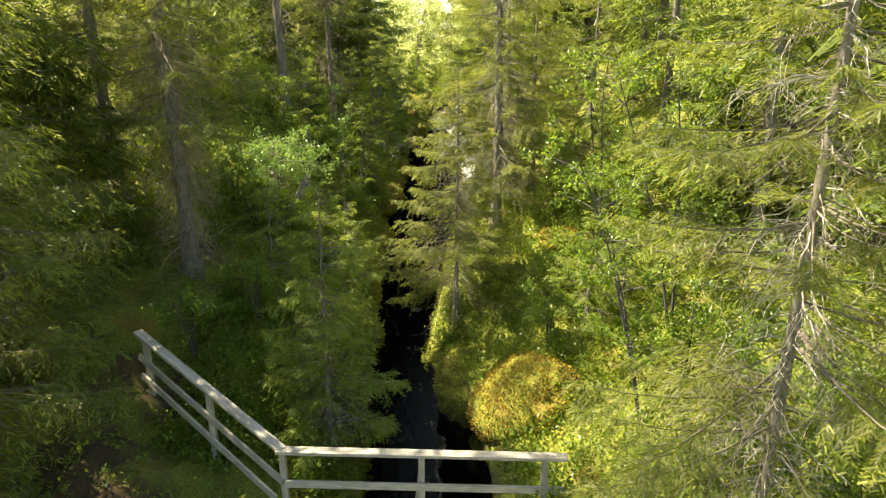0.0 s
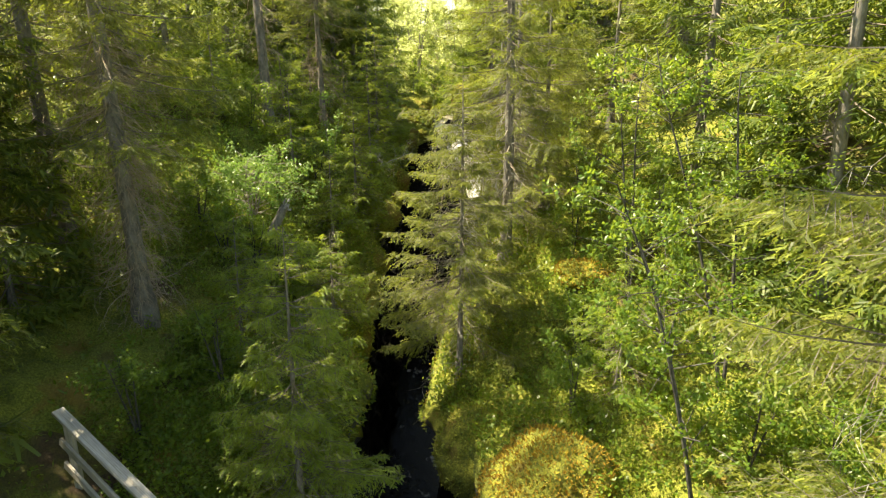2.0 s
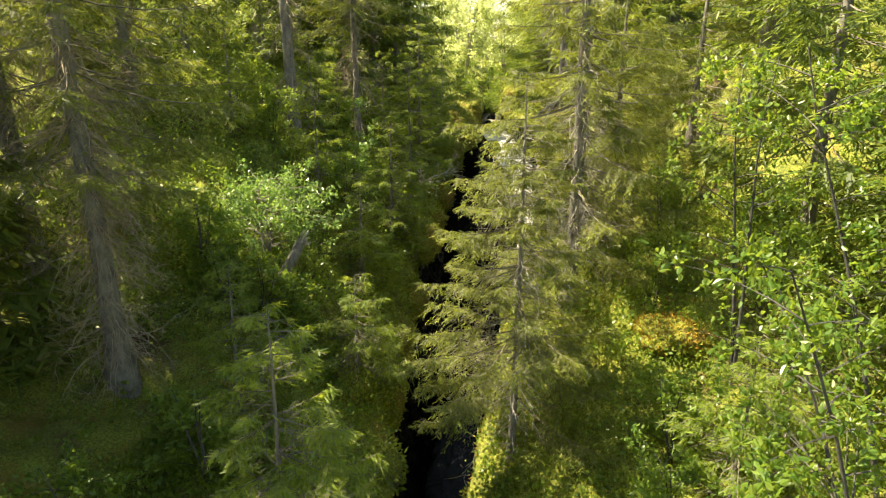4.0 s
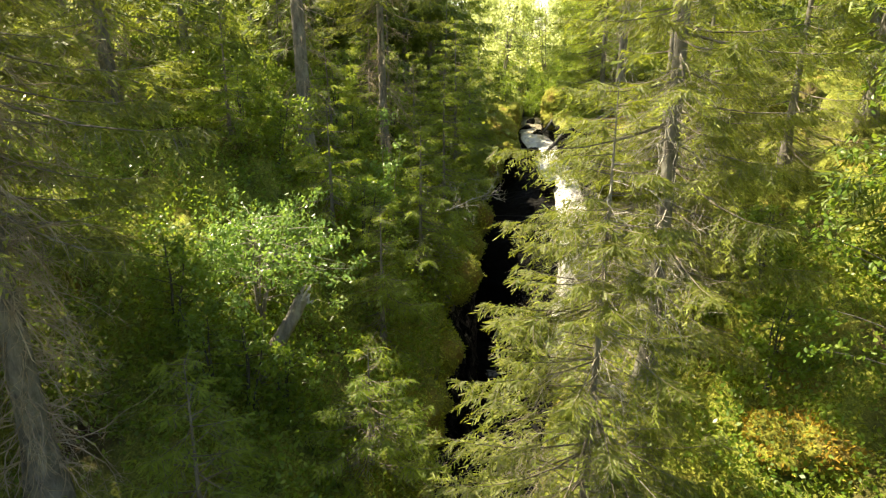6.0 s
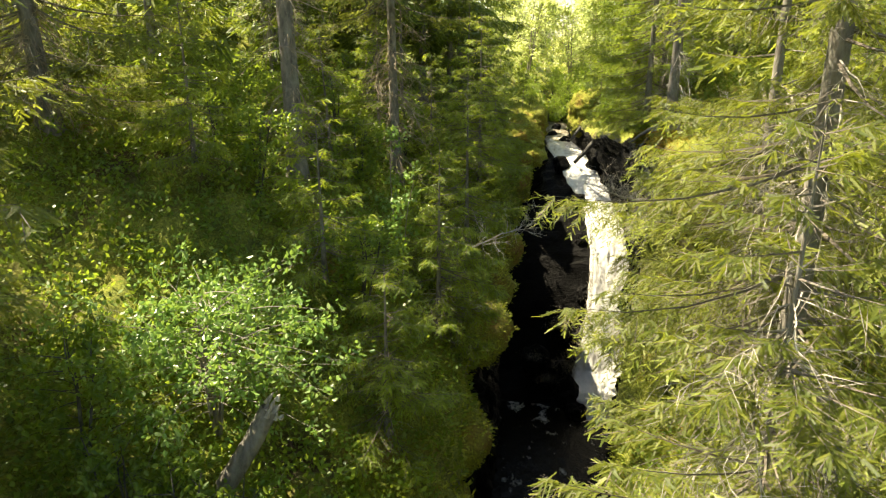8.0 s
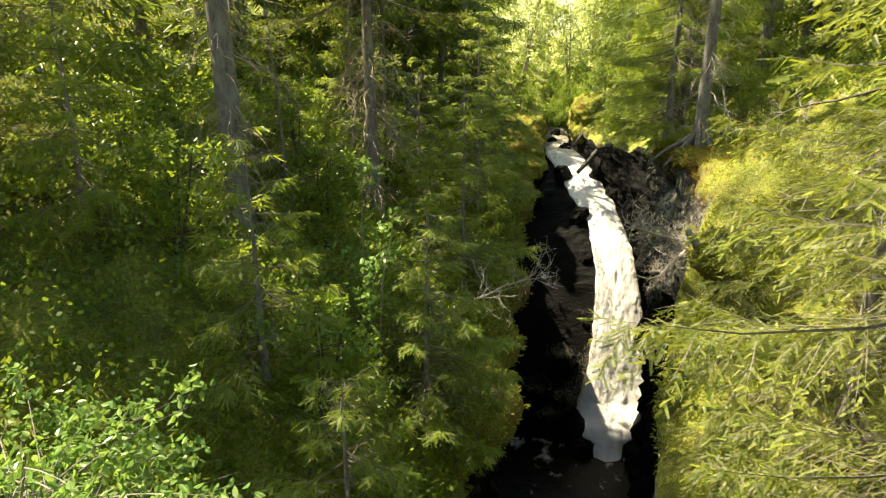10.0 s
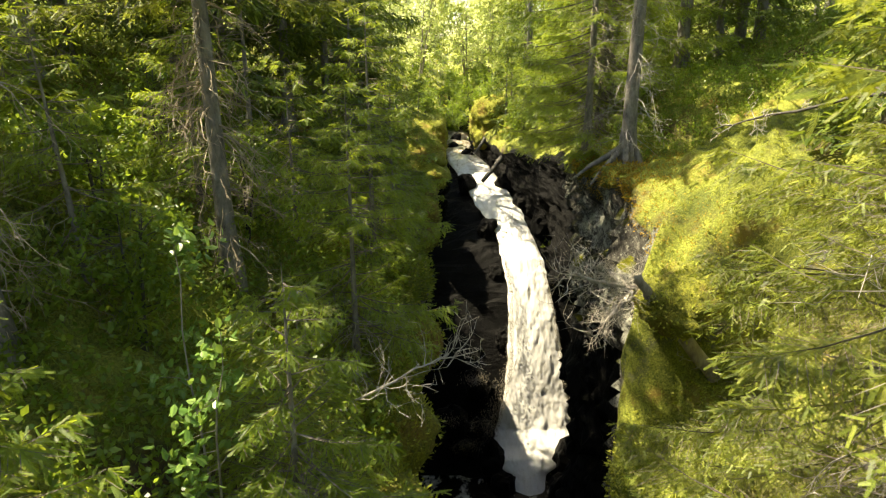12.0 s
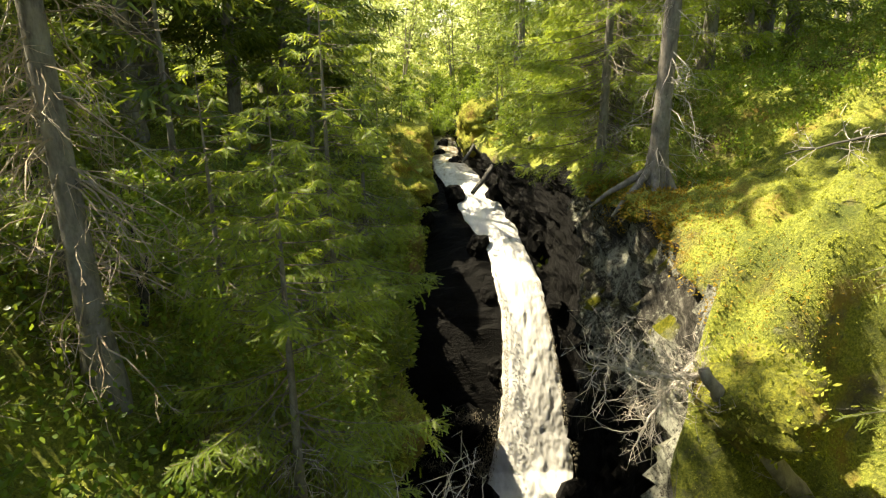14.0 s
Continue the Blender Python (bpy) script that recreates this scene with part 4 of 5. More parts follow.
near = [(-12.0, 23.0), (-11.8, 16.2), (-15.0, 20.5), (-8.4, 28.2), (-3.8, 32.9), (-4.2, 35.2), (-12.6, 13.6), (-15.5, 16.5), (-10.6, 27.6), (-7.0, 30.2), (-13.0, 31.0), (-15.0, 25.0), (-12.2, 27.0), (-5.8, 28.2), (-3.9, 30.7), (-4.9, 33.6), (-8.8, 33.2), (-9.4, 5.0), (-5.6, 47.5), (-9.5, 37.5),
        (6.4, 12.7), (6.9, 8.4), (6.4, 21.8), (5.9, 32.6), (8.6, 27.0), (8.9, 30.0), (5.0, 36.4), (7.2, 33.2), (5.6, 34.2), (5.2, 39.5), (8.2, 36.4), (3.0, 46.0), (9.1, 17.6), (9.6, 13.0), (11.2, 16.4), (8.0, 13.6), (12.4, 20.6), (10.6, 23.6), (13.5, 15.0), (11.0, 11.0), (6.2, 45.5), (3.9, 54), (-5.6, 43.2), (-4.5, 29.3)]
plant(near_kinds, near, 77)
# unseen trees farther left, added only to shade the left bank
plant(near_kinds, [(-10.2, 7.6), (-9.6, 13.2), (-12.0, 9.4), (-11.2, 12.6), (-13.4, 6.2)], 78, 0.75, 0.85)
# one oversized spruce, added to shade the rock wall across the gorge
plant(near_kinds, [(-6.0, 29.8)], 92, 1.35, 1.4)
plant(young_kinds, [(-3.2, 29.0), (-3.1, 31.5), (-2.9, 41.9), (-2.2, 47.5), (2.6, 49.5), (-6.6, 23.4), (1.9, 45.6), (3.6, 37.6), (3.2, 40.6), (2.3, 43.2), (2.7, 41.7)], 79, 0.75, 0.95)
# young spruces added at the left edge to shade the slope
plant(young_kinds, [(-6.6, 8.2), (-6.9, 11.8), (-7.8, 21.2)], 80, 1.1, 1.45)
taken = near + [(-5.1, 12.4), (-4.7, 19.7), (-3.5, 21.7), (-5.6, 5.4), (3.25, 5.5), (1.35, 16), (1.9, 18.8), (2.75, 20.5), (2.15, 27.3), (-8.6, 11), (-7.5, 25.6), (5.6, 16.6)]
far = free_places(64, 5, taken, 2.6, lambda x, y: not (-16 < x < 4 and 54 < y < 88) and not (-15 < x < -8 and 14 < y < 21.5) and abs(x) < 13 + y * 0.55 and (abs(x) > 9.5 or y > 56) and off_gorge(x, y, 2.2) and abs(x + 0.5) > 4.5)
plant(far_kinds, far, 6)
young = free_places(52, 9, taken + far, 1.5, lambda x, y: not (-9.5 < x < -5 and 13 < y < 21) and abs(x) < 11 + y * 0.2 and y > 9 and off_gorge(x, y, 0.6 if y > 30 else 2.2) and not (0 < x < 9 and 24 < y < 33) and not (x > 0 and y < 13))
plant(young_kinds, young, 8, 0.6, 1.3)


# ---------------------------------------------------------------- leafy trees and shrubs
def leafy_parts(seed, h, r0, spread, leaves, leaf, lean=(0, 0), stems=1):
    rng = np.random.default_rng(seed)
    wood, crown = Acc(), Acc()
    tips = []
    for _ in range(stems):
        q = np.linspace(0, 1, 8)[:, None]
        goal = np.array([lean[0] + rng.normal(0, 0.12) * h, lean[1] + rng.normal(0, 0.12) * h, h * rng.uniform(0.8, 1)])
        line = goal * q + (np.sin(q * 5 + seed) * np.array([0.06, 0.04, 0]) + np.sin(q * 11 + seed) * np.array([0.02, 0.03, 0])) * h * 0.5 * q
        line = line + np.array([0, 0, -0.3]) * (1 - q) ** 4
        wood.tube(line, r0 * (1.05 - 0.85 * q[:, 0]), 7)
        for _ in range(int(9 * spread) + (7 if stems < 3 else 2)):
            s = rng.uniform(0.25, 1)
            p0 = np.array([np.interp(s, q[:, 0], line[:, c]) for c in range(3)])
            az = rng.uniform(0, 2 * math.pi)
            ln = spread * rng.uniform(0.4, 1) * (1.15 - 0.6 * s)
            d = np.array([math.cos(az), math.sin(az), rng.uniform(0.1, 0.7)])
            t = np.linspace(0, 1, 5)[:, None]
            limb = p0 + d * ln * t + np.array([0, 0, -0.25 * ln]) * t ** 2 + rng.normal(0, 0.03, 3) * t
            wood.tube(limb, r0 * 0.35 * (1.1 - t[:, 0]) * (0.4 + ln / spread * 0.6), 4)
            for _ in range(3):
                u = rng.uniform(0.3, 1)
                a = p0 + d * ln * u + np.array([0, 0, -0.25 * ln]) * u * u
                e = unit(d + rng.normal(0, 0.8, 3)) * ln * rng.uniform(0.15, 0.4)
                wood.tube(np.stack([a, a + e * 0.5, a + e]), [r0 * 0.09, r0 * 0.06, r0 * 0.03], 3)
                tips.append((a, e))
    a, e = (np.array(k) for k in zip(*tips))
    pick = rng.integers(0, len(a), leaves)
    p = a[pick] + e[pick] * rng.uniform(0.1, 1.1, (leaves, 1)) + rng.normal(0, leaf * 0.7, (leaves, 3))
    d = unit(rng.normal(0, 1, (leaves, 3)) + np.array([0, 0, -0.3]))
    w = unit(np.cross(d, rng.normal(0, 0.5, (leaves, 3)) + np.array([0, 0, 1.0])))
    crown.leaves(p, d, w, leaf * rng.uniform(0.7, 1.3, leaves), leaf * 0.55 * rng.uniform(0.8, 1.2, leaves))
    return wood, crown


def leafy(name, x, y, label, category, bark, foliage, group="", z=None, **kw):
    ob = new(name)
    ob.matrix_basis = pose(x, y, float(ground_z(x, y)) if z is None else z)
    wood, crown = leafy_parts(**kw)
    part("trunk", wood, bark, ob)
    tagged(part("crown", crown, foliage, ob), kind="stuff")
    return tagged(ob, label, category, group)


leafy("alder", 3.1, 8.6, "leafy alder with dark crooked trunk", "tree", DARKBARK, LEAF, seed=31, h=4.6, r0=0.03, spread=1.7, leaves=3400, leaf=0.066, lean=(-0.9, 0.3), stems=2)
leafy("alder", 4.2, 10.9, "leafy alder with dark crooked trunk", "tree", DARKBARK, LEAF, seed=32, h=5.6, r0=0.032, spread=1.9, leaves=3800, leaf=0.07, lean=(-0.6, 0.2), stems=2)
leafy("alder", 3.4, 13.4, "leafy alder with dark crooked trunk", "tree", DARKBARK, LEAF, seed=33, h=4.6, r0=0.03, spread=1.5, leaves=2400, leaf=0.065, lean=(-0.4, 0.0), stems=2)
leafy("sallow_bush", -4.1, 15.5, "bushy sallow with pale glossy leaves", "bush", DEADWOOD, LEAF_PALE, seed=34, h=1.6, r0=0.022, spread=1.75, leaves=6000, leaf=0.06, stems=6, lean=(0.15, -0.1))
leafy("rowan_shrub", -2.95, 19.3, "small rowan shrub with pale upturned leaves", "bush", DEADWOOD, LEAF_PALE, seed=35, h=2.4, r0=0.012, spread=0.4, leaves=420, leaf=0.075, stems=2)
bright = leafy("birch", -2.8, 63, "birch with sun glow put into its light green leaf colour", "tree", DEADWOOD, LEAF_SUN, "birches above the waterfall", seed=36, h=7, r0=0.06, spread=2.2, leaves=2700, leaf=0.2, stems=3)
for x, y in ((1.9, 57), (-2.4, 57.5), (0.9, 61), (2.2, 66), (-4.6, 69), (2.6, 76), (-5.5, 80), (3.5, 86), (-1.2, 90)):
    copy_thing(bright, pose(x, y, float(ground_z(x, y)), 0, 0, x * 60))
green = leafy("green_bush", -4.9, 14.6, "low green leafy bush on the shady slope", "bush", DARKBARK, LEAF, "bushes on the slope", seed=38, h=1.3, r0=0.02, spread=0.85, leaves=1500, leaf=0.06, stems=3, lean=(0.15, 0))
# bushes at x > 3.5, y < 9 are added to darken sunlit ground
for k, (x, y) in enumerate(((-3.2, 17.8), (-4.9, 18.6), (-3.9, 20.4), (-5.8, 19.4), (-3.4, 11.2), (-4.3, 10.2), (-4.6, 21.4), (-3.8, 23.2), (-5.4, 24.6), (2.7, 15.2), (3.2, 17.2), (2.4, 12.4), (4.4, 14.6), (2.0, 11.2), (3.9, 9.4), (4.3, 6.6), (5.0, 7.5), (4.0, 7.6), (3.6, 6.5), (4.8, 5.8), (5.6, 6.6), (4.4, 8.6))):
    copy_thing(green, pose(x, y, float(ground_z(x, y)), 0, 0, 47 * k))
for k, (x, y) in enumerate(((-3.75, 14.1), (-3.35, 14.35), (-4.2, 14.3))):
    copy_thing(green, pose(x, y, float(ground_z(x, y)) - 0.25, 0, 0, 100 * k))
bush = leafy("streamside_bush", -1.9, 49.6, "low leafy bush beside the upper stream", "bush", DARKBARK, LEAF, "streamside bushes", seed=37, h=1.6, r0=0.025, spread=1.0, leaves=1300, leaf=0.10, stems=4)
for x, y in ((1.7, 50.8), (-2.1, 54.0), (1.8, 56.5), (-2.2, 59.0), (1.7, 60.5), (2.4, 43.4), (0.0, 53.3), (-0.7, 53.9), (0.7, 54.0), (-0.4, 54.9), (0.45, 55.4), (-0.5, 57.2), (0.5, 58.8), (0.0, 61.0), (-0.3, 63.5)):
    copy_thing(bush, pose(x, y, float(ground_z(x, y)), 0, 0, x * 90))


# ---------------------------------------------------------------- undergrowth
def scatter(name, label, category, material, count, leaf, height, seed, x_range, y_range, per=7, upright=0.6, thin=0.62, where=None):
    """Many small plants on the banks, each a tuft of leaves."""
    rng = np.random.default_rng(seed)
    x, y = rng.uniform(*x_range, count), rng.uniform(*y_range, count)
    out = (x < rim_left_x(y) + 0.05) | (x > rim_right_x(y) - 0.05)
    patch = vnoise(x * 0.45, y * 0.45, 1.5, seed, 3) if where is None else where(x, y)
    out &= patch > rng.uniform(-0.5, 0.35, count)
    x, y = x[out], y[out]
    n = len(x)
    root = np.stack([x, y, ground_z(x, y) - 0.02], -1)
    stem = unit(rng.normal(0, 0.45, (n, per, 3)) + np.array([0, 0, 1.0]))
    p = root[:, None] + stem * (height * rng.uniform(0.15, 1, (n, per, 1)))
    d = unit(rng.normal(0, 1, (n, per, 3)) + np.array([0, 0, upright]))
    w = unit(np.cross(d, rng.normal(0, 1, (n, per, 3)) * 0.6 + np.array([0, 0, 1.0])))
    acc = Acc()
    acc.blades(p.reshape(-1, 3), d.reshape(-1, 3), w.reshape(-1, 3), leaf * rng.uniform(0.6, 1.35, n * per), leaf * thin * rng.uniform(0.7, 1.2, n * per))
    return tagged(new(name, acc.mesh(name, material)), label, category, kind="stuff")


def rim_plants(name, label, material, count, leaf, thin, seed, side, y_range, drop, droop):
    """Tufts that cling to the top of the gorge walls and hang over them."""
    rng = np.random.default_rng(seed)
    me = ground.data
    co, no = np.empty(3 * len(me.vertices), np.float32), np.empty(3 * len(me.vertices), np.float32)
    me.vertices.foreach_get("co", co)
    me.vertices.foreach_get("normal", no)
    co, no = co.reshape(-1, 3).astype(float), no.reshape(-1, 3).astype(float)
    edge_x, edge_z = (rim_left_x, rim_left_z) if side < 0 else (rim_right_x, rim_right_z)
    y = co[:, 1]
    fit = (y > y_range[0]) & (y < y_range[1]) & (np.abs(co[:, 0] - edge_x(y)) < 1.3) & (edge_z(y) - co[:, 2] < drop) & (edge_z(y) - co[:, 2] > -0.4)
    fit &= (edge_z(y) - co[:, 2]) < drop * (0.6 + 0.9 * vnoise(y * 0.9, co[:, 2] * 0.9, 2, seed, 3))
    pick = rng.choice(np.flatnonzero(fit), count)
    p = co[pick] + rng.normal(0, 0.07, (count, 3)) * np.array([0.3, 1, 1])
    d = unit(no[pick] + rng.normal(0, 0.6, (count, 3)) + np.array([0, 0, droop]))
    w = unit(np.cross(d, rng.normal(0, 1, (count, 3))))
    acc = Acc()
    acc.blades(p, d, w, leaf * rng.uniform(0.6, 1.4, count), leaf * thin * rng.uniform(0.7, 1.3, count))
    return tagged(new(name, acc.mesh(name, material)), label, "undergrowth", kind="stuff")


rim_plants("rim_moss", "golden moss hanging over the gorge rim", MOSSTUFT, 12000, 0.075, 0.4, 90, -1, (8, 34), 2.2, -0.2)
rim_plants("rim_herbs", "green bilberry sprigs hanging over the gorge rim", HERB, 9000, 0.10, 0.5, 91, -1, (8, 34), 1.6, 0.1)
rim_plants("rim_moss", "golden moss hanging over the rock wall", RUSTTUFT, 8000, 0.04, 0.4, 92, 1, (13, 32), 0.5, -0.2)
rim_plants("rim_herbs", "green sprigs hanging over the rock wall", HERB, 9000, 0.055, 0.5, 94, 1, (14, 22.5), 3.0, 0.1)
rim_plants("rim_moss", "green moss on the lower rock wall", MOSSTUFT, 6000, 0.07, 0.4, 93, 1, (15, 23), 3.2, -0.2)


def thick(x, y):
    """Where bilberry grows: little of it on the open mossy ledge."""
    ledge = (x > 1) & (x < 6) & (y > 21) & (y < 29)
    return 0.12 + 0.8 * vnoise(x * 0.45, y * 0.45, 1.5, 61, 3) - 1.0 * ledge - 0.12 * np.exp(-((x + 6.2) ** 2 + (y - 9.5) ** 2) / 5)


scatter("bilberry", "low bilberry and heather undergrowth on the mossy banks", "undergrowth", HERB, 15000, 0.045, 0.24, 61, (-11, 10), (4, 36), where=thick)
scatter("herbs", "bright green ferns and herbs on the damp slope", "undergrowth", LEAF, 13000, 0.08, 0.34, 62, (-9, 0), (5, 36), where=lambda x, y: 0.7 * vnoise(x * 0.45, y * 0.45, 1.5, 62, 3) - 0.3 * np.exp(-((x + 6.2) ** 2 + (y - 9.5) ** 2) / 5))
scatter("herbs", "lush green herbs and blueberry bushes above the gorge", "undergrowth", LEAF, 7000, 0.07, 0.42, 69, (-7.5, -2), (13, 26), per=8, where=lambda x, y: 0.15 + 0.7 * vnoise(x * 0.7, y * 0.7, 1.5, 70, 3))
scatter("ledge_moss", "yellow-green fluffy moss on the open ledge", "moss", MOSSTUFT, 15000, 0.027, 0.03, 63, (0.8, 5.5), (22.8, 28.2), per=6, upright=0.5, thin=0.42, where=lambda x, y: 0.25 + 0.5 * vnoise(x * 1.4, y * 1.4, 3, 29, 3))
scatter("bank_moss", "yellow-green tufts of forest moss on the bank", "moss", MOSSTUFT, 11000, 0.055, 0.06, 68, (-0.5, 5), (7.5, 18), per=5, upright=0.5, thin=0.42, where=lambda x, y: 0.15 + 0 * x)
scatter("leafy_herbs", "leafy green herbs and young shoots on the sunny bank", "undergrowth", LEAF, 12000, 0.07, 0.40, 65, (-0.5, 7.5), (6, 18), per=7, where=lambda x, y: 0.05 + 0.7 * vnoise(x * 0.8, y * 0.8, 0, 67, 2) - 0.1 * (y < 8))
scatter("slope_herbs", "lush green herbs and bilberry on the shaded slope", "undergrowth", LEAF, 8000, 0.058, 0.26, 72, (2.3, 10), (27.2, 37), per=8, where=lambda x, y: 0.2 + 0.5 * vnoise(x * 0.6, y * 0.6, 1.5, 73, 3))
scatter("path_herbs", "bright green oak fern and herbs beside the footbridge", "undergrowth", LEAF, 3200, 0.065, 0.3, 74, (-4.4, -1.6), (8.4, 12.2), per=8, where=lambda x, y: 0.3 + 0.4 * vnoise(x * 0.9, y * 0.9, 1.5, 75, 2))
scatter("far_undergrowth", "green undergrowth on the slope under the trees", "undergrowth", HERB, 5000, 0.12, 0.45, 66, (-22, -8), (6, 40), per=6, where=lambda x, y: 0.2 + 0 * x)
scatter("far_undergrowth", "green undergrowth in the depth of the forest", "undergrowth", HERB, 6500, 0.27, 0.6, 64, (-26, 26), (34, 95), per=5, where=lambda x, y: 0.2 + 0 * x)


# ---------------------------------------------------------------- footbridge
def board(name, a, b, width, height, parent, label="", turn=0.0):
    """A planed board from a to b, with its own worn edges."""
    a, b = Vector(a), Vector(b)
    bm = bmesh.new()
    bmesh.ops.create_cube(bm, size=1)
    bmesh.ops.scale(bm, vec=((b - a).length, width, height), verts=bm.verts)
    bmesh.ops.bevel(bm, geom=bm.edges[:], offset=min(width, height) * 0.1, segments=1, affect="EDGES")
    ob = part_bm(name, bm, PLANK, parent, label)
    way = (b - a).normalized()
    up = Vector((0, 0, 1)) if abs(way.z) < 0.9 else Vector((0, 1, 0))
    across = up.cross(way).normalized()
    m = Matrix((way, across, way.cross(across))).transposed().to_4x4()
    ob.matrix_basis = Matrix.Translation((a + b) / 2) @ m @ pose(0, 0, 0, turn)
    return ob


bridge = tagged(new("footbridge"), "weathered grey timber footbridge with plank handrails", "bridge")
corner, right, left = Vector((-2.24, 7.65, 6.6)), Vector((1.72, 7.6, 6.52)), Vector((-4.85, 9.35, 7.6))
board("handrail", corner + Vector((-0.07, 0, 0)), right, 0.15, 0.05, bridge)
board("handrail", left, corner + Vector((0, 0.02, 0)), 0.15, 0.05, bridge)
for drop in (0.5, 0.93):
    board("rail", corner + Vector((0.03, -0.06, -drop)), right + Vector((0, -0.06, -drop)), 0.04, 0.11, bridge)
    board("rail", left + Vector((0, -0.06, -drop * 0.8)), corner + Vector((0, -0.03, -drop)), 0.04, 0.11, bridge)
for p in (corner, corner.lerp(right, 0.49), right + Vector((-0.3, 0, 0)), left.lerp(corner, 0.05), left.lerp(corner, 0.52)):
    board("post", p + Vector((0, 0.03, -1.75)), p + Vector((0, 0.03, -0.026)), 0.09, 0.09, bridge)
mid = corner.lerp(right, 0.49)
board("brace", mid + Vector((-0.1, 0.35, -1.15)), mid + Vector((0.0, 0.08, -0.1)), 0.045, 0.09, bridge)
for k in range(9):
    board("deck_plank", (-2.5, 6.15 + 0.165 * k, 5.42), (2.0, 6.15 + 0.165 * k, 5.42), 0.15, 0.05, bridge)
for y in (6.3, 7.45):
    board("beam", (-2.9, y, 5.28), (2.5, y, 5.28), 0.15, 0.22, bridge)


# ---------------------------------------------------------------- boulders, logs, snags
def lump(name, label, category, x, y, z, size, seed, material, rough=0.25, detail=5, mossy=True, tuft=None):
    bm = bmesh.new()
    bmesh.ops.create_icosphere(bm, subdivisions=detail, radius=1)
    v = np.array([k.co for k in bm.verts])
    n = 1 + rough * vnoise(v[:, 0] * 1.3 + seed, v[:, 1] * 1.3, v[:, 2] * 1.3, seed, 4) + 0.35 * rough * vnoise(v[:, 0] * 6, v[:, 1] * 6, v[:, 2] * 6 + seed, seed, 2)
    for k, co in zip(bm.verts, v * n[:, None] * np.array(size)):
        k.co = co
    for f in bm.faces:
        f.smooth = mossy
    ob = new(name)
    ob.location = (x, y, z)
    co = v * n[:, None] * np.array(size)
    part_bm("rock", bm, material, ob)
    if not mossy:
        return tagged(ob, label, category)
    rng = np.random.default_rng(seed)
    count = int((9000 if tuft else 4200) * size[0] * size[1])
    pick = rng.integers(0, len(co), count)
    pick = pick[v[pick, 2] > rng.uniform(-1.0, 0.4, count)]
    d = unit(unit(co[pick]) + rng.normal(0, 0.5, (len(pick), 3)) + np.array([0, 0, 0.3]))
    w = unit(np.cross(d, rng.normal(0, 1, (len(pick), 3))))
    tufts = Acc()
    tufts.blades(co[pick] + rng.normal(0, 0.012, (len(pick), 3)), d, w, 0.065 * rng.uniform(0.5, 1.3, len(pick)), 0.026 * rng.uniform(0.7, 1.3, len(pick)))
    tagged(part("moss_tuft", tufts, tuft or MOSSTUFT, ob), kind="stuff")
    return tagged(ob, label, category)


lump("mossy_boulder", "boulder cushioned in golden and rust-brown moss", "boulder", 1.5, 9.9, 5.85, (0.95, 0.9, 0.9), 3, MOSS, tuft=RUSTTUFT)
for i, (x, y, z, s) in enumerate([(-2.3, 42.6, 7.2, 1.3), (-2.5, 39.8, 6.7, 0.7), (-1.5, 41.2, 6.5, 0.6), (-1.9, 45.0, 7.6, 1.1), (1.75, 47.9, 8.0, 1.45), (2.3, 44.5, 7.4, 0.9), (1.75, 23.0, 8.75, 0.5), (-2.75, 14.1, 6.15, 0.85), (-2.1, 15.1, 5.7, 0.6), (-2.3, 16.6, 6.1, 0.75), (-2.2, 18.4, 6.4, 0.65), (-2.1, 20.8, 7.0, 0.7), (-2.05, 22.6, 7.2, 0.6), (-2.15, 25.0, 7.2, 0.75), (-2.2, 27.2, 6.6, 0.6), (-2.3, 29.5, 7.8, 0.8), (-2.35, 33.6, 7.7, 0.9), (-1.9, 31.4, 7.4, 0.7)]):
    lump("mossy_boulder", "moss-covered rock bulging over the gorge rim", "boulder", x, y, z, (s, s * 1.25, s * 0.95), 40 + i, MOSS, 0.4, 5 if s > 0.9 else 4)
lump("mossy_boulder", "boulder cushioned in golden and rust-brown moss", "boulder", 2.85, 14.4, float(ground_z(2.85, 14.4)) - 0.02, (0.6, 0.5, 0.3), 6, MOSS, 0.4, tuft=RUSTTUFT)
lump("mossy_boulder", "boulder cushioned in golden and rust-brown moss", "boulder", 0.6, 12.0, 5.15, (0.75, 0.9, 0.8), 4, MOSS)


# rocks beside the fall, in the same colour with shade put in
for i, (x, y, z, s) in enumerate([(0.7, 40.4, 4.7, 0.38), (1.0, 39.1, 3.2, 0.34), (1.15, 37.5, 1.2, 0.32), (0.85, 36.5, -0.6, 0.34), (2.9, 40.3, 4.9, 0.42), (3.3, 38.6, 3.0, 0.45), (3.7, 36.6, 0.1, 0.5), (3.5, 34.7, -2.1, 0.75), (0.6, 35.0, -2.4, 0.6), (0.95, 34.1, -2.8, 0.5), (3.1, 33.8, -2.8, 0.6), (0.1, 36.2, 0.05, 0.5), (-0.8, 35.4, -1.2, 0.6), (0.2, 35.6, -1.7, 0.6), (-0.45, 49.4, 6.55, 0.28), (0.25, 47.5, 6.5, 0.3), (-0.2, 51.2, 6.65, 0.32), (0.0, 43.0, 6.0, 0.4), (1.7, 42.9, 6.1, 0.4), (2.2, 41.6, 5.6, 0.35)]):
    lump("wet_rock", "wet rock at the edge of the waterfall, shade put into its black colour", "rock", x, y, z, (s, s * 0.9, s * 1.2), 80 + i, WETROCK_SHADE, 0.5, 3, mossy=False)


